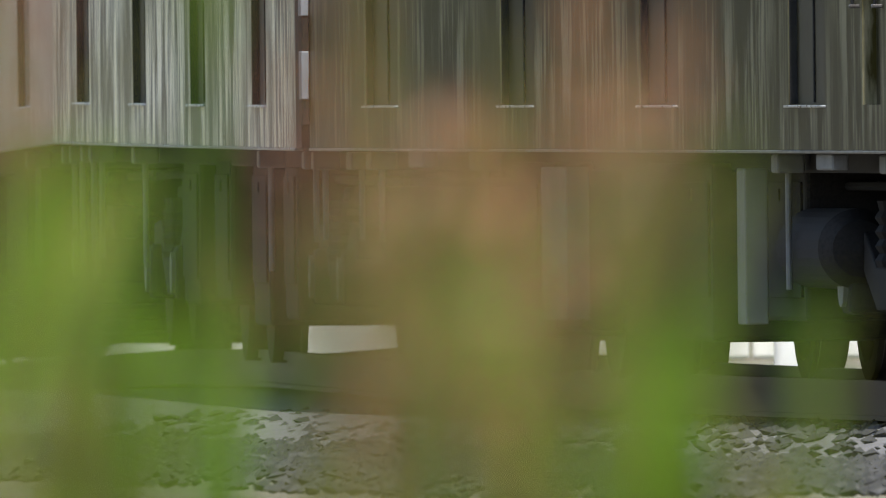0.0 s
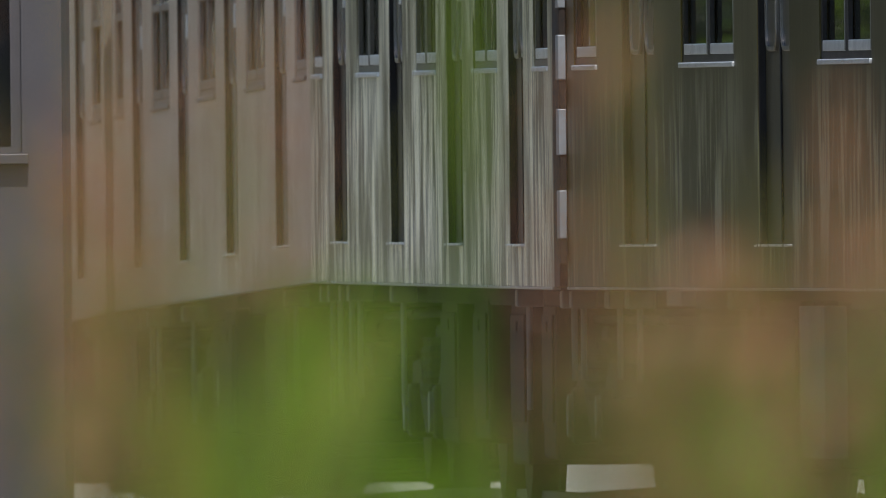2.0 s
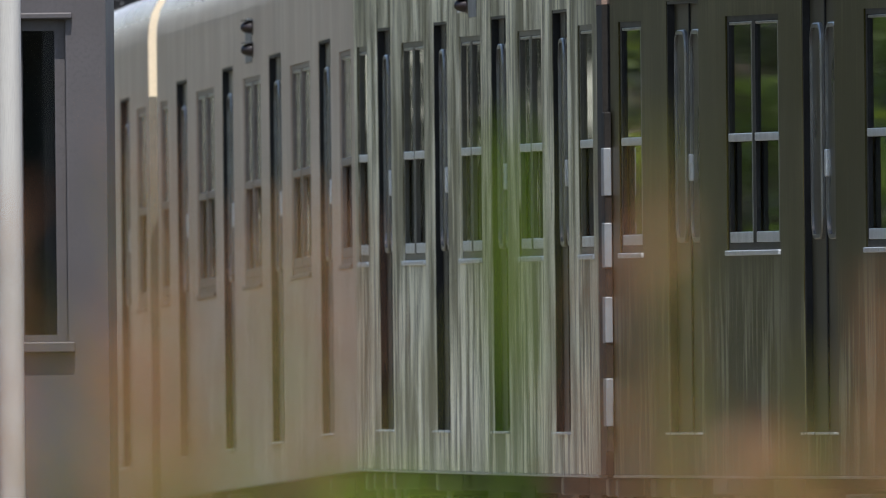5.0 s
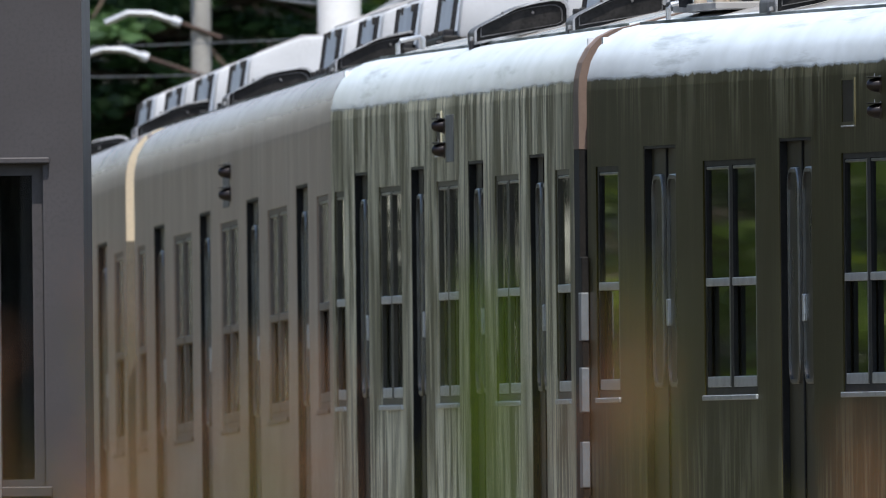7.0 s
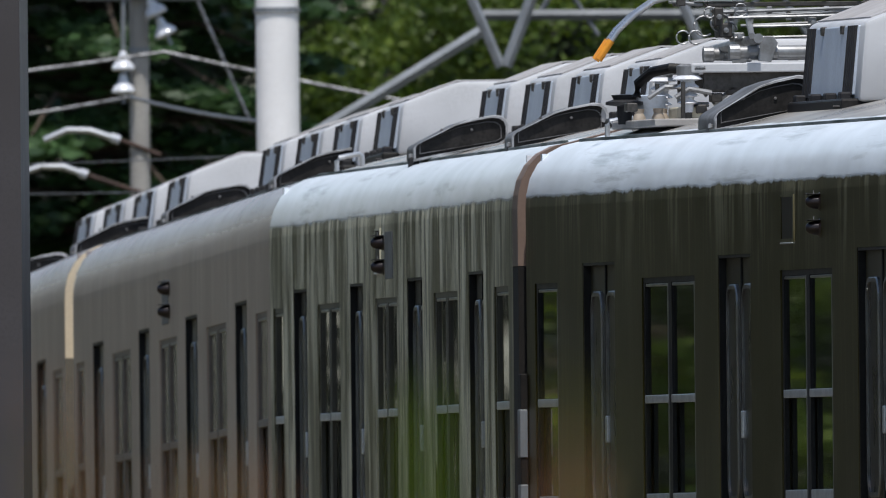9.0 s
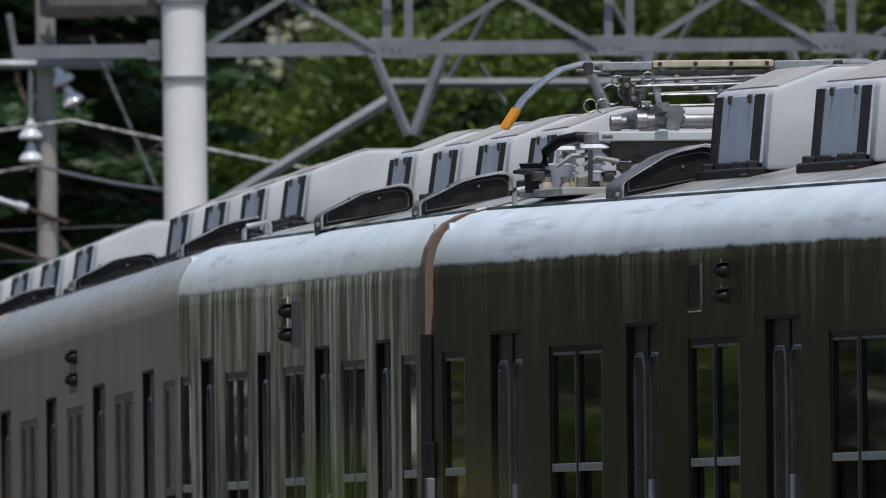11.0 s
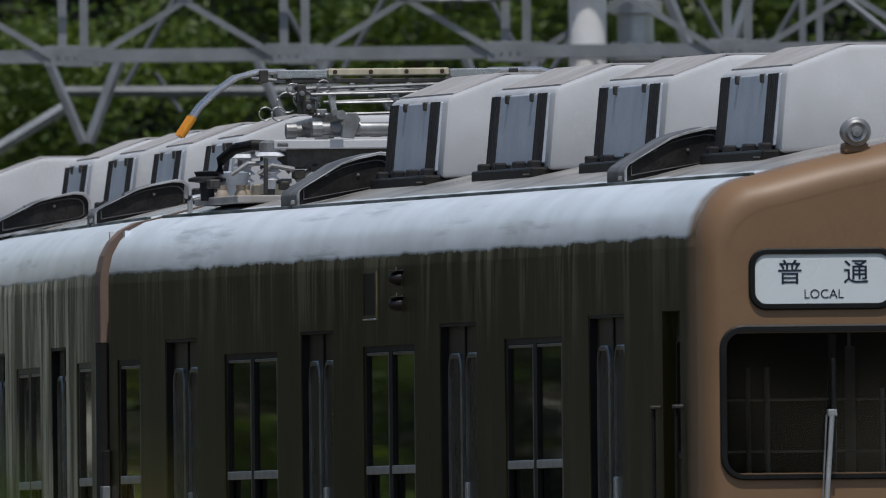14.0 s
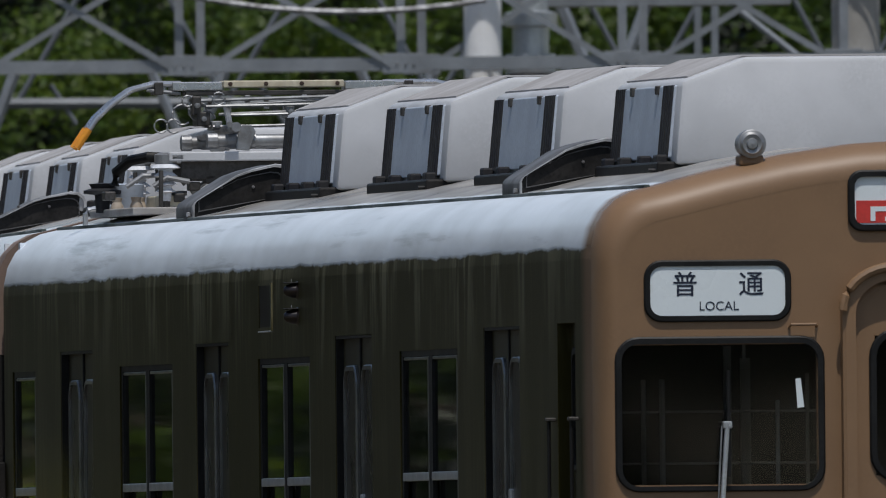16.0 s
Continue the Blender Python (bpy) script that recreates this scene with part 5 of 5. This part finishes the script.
# small openings in the wood where the sky shows: x, z, radius at 400 m
GAPS = [(-4.09, 5.69, 0.10), (-3.82, 5.90, 0.06), (-4.0, 6.06, 0.04), (-5.0, 6.05, 0.04)]


def open_canopy(cs, y):
    """Leaves the clumps out where the wood has an opening."""
    k = 400 / y
    keep = [c for c in cs if all(math.hypot(c[0] * k - gx, (c[2] - 1.02) * k + 1.02 - gz) > gr + 0.14 for gx, gz, gr in GAPS)]
    return np.asarray(keep)


def tree(x, y, h, r, mat, label, seed, n=260, per=70, low=0.25, leaf=0.055):
    rng = np.random.default_rng(seed)
    t = thing("tree", label, "tree")
    top = [(x + 0.15 * math.sin(k * 1.3 + seed), y + 0.15 * math.cos(k + seed), -0.42 + h * 0.9 * k / 6) for k in range(7)]
    b = tube(top, 0.16 * h / 8, 10, r1=0.03)
    for k in range(14):
        a = rng.uniform(0, math.tau)
        z = h * rng.uniform(low, 0.85)
        q = Vector((x, y, z))
        e = q + Vector((math.cos(a), math.sin(a), 0.35)) * r * 0.8
        tube([q, (q + e) / 2 + Vector((0, 0, 0.1)), e], 0.045, 6, b, 0.012)
    smooth(part("trunk", b, BARK, t))
    a, z = rng.uniform(0, math.tau, n), rng.uniform(low, 1, n)
    rad = r * np.sqrt(rng.uniform(0.1, 1, n)) * np.sqrt(np.clip(1.05 - ((z - 0.55) / 0.5) ** 2, 0.1, 1))
    cs = np.stack([x + rad * np.cos(a), y + rad * np.sin(a), h * z], axis=1)
    if y > 380:
        cs = open_canopy(cs, y)
    leaves("crown", mat, t, cs, per, (0.22, 0.22, 0.14) if y < 380 else (0.15, 0.22, 0.12), leaf, seed=seed)
    return t


# dark wood behind the railway, its shade put into the near-black leaf colour
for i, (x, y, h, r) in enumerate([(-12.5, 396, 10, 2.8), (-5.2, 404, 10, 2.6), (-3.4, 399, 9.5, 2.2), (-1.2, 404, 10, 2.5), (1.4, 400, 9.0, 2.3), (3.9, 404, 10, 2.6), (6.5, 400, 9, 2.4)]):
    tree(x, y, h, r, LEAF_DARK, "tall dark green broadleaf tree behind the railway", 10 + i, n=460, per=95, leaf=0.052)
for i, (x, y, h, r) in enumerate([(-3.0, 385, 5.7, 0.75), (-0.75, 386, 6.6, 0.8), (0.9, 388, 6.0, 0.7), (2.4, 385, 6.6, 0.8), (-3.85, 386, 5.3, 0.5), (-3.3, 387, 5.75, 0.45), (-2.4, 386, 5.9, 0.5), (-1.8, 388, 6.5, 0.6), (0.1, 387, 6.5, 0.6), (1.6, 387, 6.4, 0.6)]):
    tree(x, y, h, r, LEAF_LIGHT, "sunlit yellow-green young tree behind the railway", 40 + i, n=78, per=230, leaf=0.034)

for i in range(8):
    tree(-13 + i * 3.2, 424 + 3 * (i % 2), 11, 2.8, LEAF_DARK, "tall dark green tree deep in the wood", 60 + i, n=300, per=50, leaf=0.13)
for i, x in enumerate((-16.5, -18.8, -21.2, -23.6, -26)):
    tree(x, 436, 7.0, 1.7, LEAF_DARK, "dark green bush beyond the railway", 80 + i, n=120, per=40, low=0.04, leaf=0.14)


def cedar(x, y, h, r, seed):
    """A conifer with tiers of drooping sprays."""
    rng = np.random.default_rng(seed)
    t = thing("cedar_tree", "dense green cedar with drooping layered sprays", "tree")
    b = tube([(x, y, -0.42), (x + 0.05, y, h * 0.5), (x, y, h)], 0.22, 10, r1=0.02)
    cs = []
    for k in range(120):
        z = h * (0.12 + 0.86 * k / 120)
        a = k * 2.4
        reach = r * (1.02 - z / h) * rng.uniform(0.75, 1.15) + 0.3
        e = Vector((x + reach * math.cos(a), y + reach * math.sin(a), z - 0.18 * reach))
        tube([(x, y, z), ((x + e.x) / 2, (y + e.y) / 2, z + 0.03), e], 0.03, 5, b, 0.006)
        for f in np.linspace(0.25, 1, 14):
            side = 0.24 * (1.1 - f) + 0.05
            for w in (-side, 0, side):
                cs.append((x + (e.x - x) * f - w * math.sin(a), y + (e.y - y) * f + w * math.cos(a), z + (e.z - z) * f))
    smooth(part("trunk", b, BARK, t))
    leaves("needles", NEEDLE, t, cs, 16, (0.13, 0.13, 0.022), 0.075, 0.12, seed)


cedar(-5.3, 366, 10, 2.6, 71)
cedar(-8.2, 372, 12, 2.8, 72)
# the wood goes on along the line, out of the direct view but mirrored in paint and glass
for i in range(20):
    x = -26 - 3.0 * (i % 2) - min(i, 8) * 2.2
    tree(x, 396 - i * 10.5, 17 + 3 * math.sin(i), 5.2, LEAF_DARK, "tall dark green tree in the wood along the line", 90 + i, n=220, per=36, low=0.03, leaf=0.38)
for i in range(10):
    tree(-21.5 - (i % 3) * 1.2, 384 - i * 7.0, 5.0 + 1.2 * math.sin(i * 1.3), 1.9, LEAF_LIGHT if i % 5 == 1 else LEAF_DARK, "bushy green tree at the wood's edge", 130 + i, n=90, per=40, low=0.04, leaf=0.13)
for i, (x, y) in enumerate(((-20.6, 346), (-22.4, 356), (-19.4, 338), (-24.6, 366))):
    tree(x, y, 4.4 + 0.5 * (i % 2), 1.1, LEAF_BRIGHT, "sunlit yellow-green sapling before the dark wood", 200 + i, n=16, per=40, low=0.3, leaf=0.09)
for i in range(7):
    tree(12 + i * 6.0, 402 + 6 * math.sin(i * 1.7), 11, 3.4, LEAF_DARK, "tall green tree in the wood along the line", 150 + i, n=170, per=40, low=0.06, leaf=0.20)
# unseen tree rows added behind the camera to darken the cab glass reflection
for i in range(40):
    tree(-150 + i * 8.0, -70 + 12 * math.sin(i * 1.7), 15, 7.0, LEAF_DARK, "unseen dark green tree added behind the camera", 170 + i, n=200, per=36, low=0.03, leaf=0.45)
    tree(-146 + i * 8.0, -96 + 8 * math.sin(i * 2.3), 17, 7.5, LEAF_DARK, "unseen dark green tree added farther behind the camera", 230 + i, n=130, per=22, low=0.03, leaf=0.95)


# ---- loose stones beside the track ----
def stones():
    rng = np.random.default_rng(5)
    base = np.array([(1, 0, 0), (-1, 0, 0), (0, 1, 0), (0, -1, 0), (0, 0, 1), (0, 0, -1)], float)
    tris = [(0, 2, 4), (2, 1, 4), (1, 3, 4), (3, 0, 4), (2, 0, 5), (1, 2, 5), (3, 1, 5), (0, 3, 5)]
    m = car_pose(0)
    v, f = [], []
    for k in range(9000):
        s, w = rng.uniform(-26, 22), rng.uniform(-3.4, 1.2) if k % 3 else rng.uniform(-5, -1)
        p = m @ Vector((w, s, 0))
        out = -(w - 1.4)
        p.z = RAIL_Z + (-0.18 if out < 1.7 else -0.18 - (out - 1.7) * 0.16 if out < 3.2 else -0.42 + 0.08)
        p.z = max(p.z, -0.405)
        size = rng.uniform(0.02, 0.05)
        q = base * rng.uniform(0.6, 1.3, (6, 1)) * size
        a = rng.uniform(0, math.tau)
        q = q @ np.array([(math.cos(a), math.sin(a), 0), (-math.sin(a), math.cos(a), 0.3), (0.2, 0, 0.6)])
        n = len(v)
        v += (q + np.array(p)).tolist()
        f += [(n + a, n + c, n + d) for a, c, d in tris]
    me = bpy.data.meshes.new("ballast_stones")
    me.from_pydata(v, [], f)
    me.materials.append(STONE)
    tagged(new("ballast_stones", me), "loose dark grey crushed stones beside the rails", "stones", kind="stuff")


stones()

# ---- tall grass before the lens ----
def tall_grass(u, v_top, y, kind, seed, n=9, width=0.011, stray=1.0):
    """A plant of arching blades, with a loose seed head on dry ones."""
    rng = np.random.default_rng(seed)
    foot = Vector(((u - 784) / FOCAL * y, y, -0.42))
    top = 1.02 + (1405 - v_top) / FOCAL * y
    words = {"green": "bright green tall grass blades", "olive": "olive yellow tall grass going to seed", "dry": "tall grass with dry orange-brown seed heads"}[kind]
    mat = {"green": GRASS, "olive": GRASS_OLIVE, "dry": GRASS_OLIVE}[kind]
    g = thing("tall_grass", words + " standing on the verge", "grass", group="tall grasses")
    for k in range(n):
        h = (top + 0.42) / 0.95 - rng.uniform(0, 0.26 if stray > 0.7 else 0.05)
        lean = rng.normal(0.06, 0.42 if stray > 0.7 else 0.26) * stray
        depth = rng.normal(0, 0.3)
        curl = rng.normal(0, 0.11) * stray
        w = width * rng.uniform(0.6, 1.3)
        b = bmesh.new()
        rows = []
        for j in range(9):
            f = j / 8
            c = foot + Vector((lean * (f - 0.8) + curl * (f ** 3 - 0.5), depth * f, h * (f - 0.05 * f ** 4)))
            ww = w * (1.05 - f) ** 0.6
            rows.append([b.verts.new(c + Vector((-ww, 0, 0))), b.verts.new(c + Vector((0, ww * 0.5, 0))), b.verts.new(c + Vector((ww, 0, 0)))])
        for p, q in zip(rows, rows[1:]):
            b.faces.new((p[0], p[1], q[1], q[0]))
            b.faces.new((p[1], p[2], q[2], q[1]))
        part("blade", b, GRASS_OLIVE if kind == "green" and k % 3 == 2 else mat, g)
        if kind == "dry" and k % 3 == 0:
            tip = foot + Vector((0.2 * lean + 0.5 * curl, depth, h * 0.95))
            cs = [tip + Vector((rng.normal(0, 0.012), rng.normal(0, 0.02), -z)) for z in np.linspace(-0.02, 0.22, 14)]
            leaves("seed_head", GRASS_DRY, g, cs, 6, (0.013, 0.013, 0.012), 0.012, 1.5, seed * 31 + k)
    return g


def verge(u0, u1, v_top, count, kind, seed, n=9, width=0.011, jitter=60, stray=1.0):
    rng = np.random.default_rng(seed)
    for k in range(count):
        u = u0 + (u1 - u0) * (k + rng.uniform(0.1, 0.9)) / count
        tall_grass(u, v_top + rng.uniform(-jitter, jitter), 54 + rng.uniform(-5, 6), kind, seed * 100 + k, n, width * 1.35, stray)


verge(-660, -340, 1440, 3, "green", 1, 10, 0.012, 130, 0.5)
verge(-520, -400, 1480, 1, "olive", 13, 8, 0.010, 80, 0.5)
verge(-180, -150, 830, 1, "green", 2, 6, 0.012, 10, 0.25)
verge(-150, -60, 1700, 1, "green", 3, 9, 0.012, 40, 0.4)
verge(60, 140, 800, 1, "olive", 4, 3, 0.008, 40, 0.4)
verge(-900, -430, 950, 5, "dry", 5, 5, 0.006, 90)
verge(-1000, -600, 1380, 3, "olive", 6, 8, 0.009, 60, 0.5)
verge(-950, -600, 1600, 2, "green", 14, 12, 0.010, 120, 0.5)
verge(-100, 260, 1900, 2, "olive", 15, 9, 0.011, 120, 0.5)
verge(500, 900, 1850, 4, "olive", 16, 8, 0.010, 100)
verge(150, 640, 1420, 4, "dry", 7, 8, 0.008, 130, 0.5)
verge(260, 720, 1450, 3, "olive", 8, 10, 0.010, 150, 0.5)
verge(190, 740, 1680, 4, "green", 9, 11, 0.011, 160, 0.5)
verge(250, 520, 1190, 2, "olive", 10, 3, 0.008)
verge(580, 720, 1290, 2, "olive", 11, 5, 0.009)
verge(880, 930, 1690, 1, "green", 12, 6, 0.012, 20, 0.4)
verge(190, 720, 1190, 3, "dry", 21, 3, 0.006, 120)
verge(150, 720, 1230, 4, "green", 22, 2, 0.006, 120)
verge(-330, -170, 1720, 2, "green", 24, 8, 0.011, 60, 0.6)
verge(30, 90, 930, 1, "dry", 23, 3, 0.005, 20, 0.6)
verge(-20, 300, 1600, 2, "olive", 25, 9, 0.010, 100, 0.5)
verge(40, 300, 1520, 1, "dry", 26, 8, 0.008, 60, 0.5)
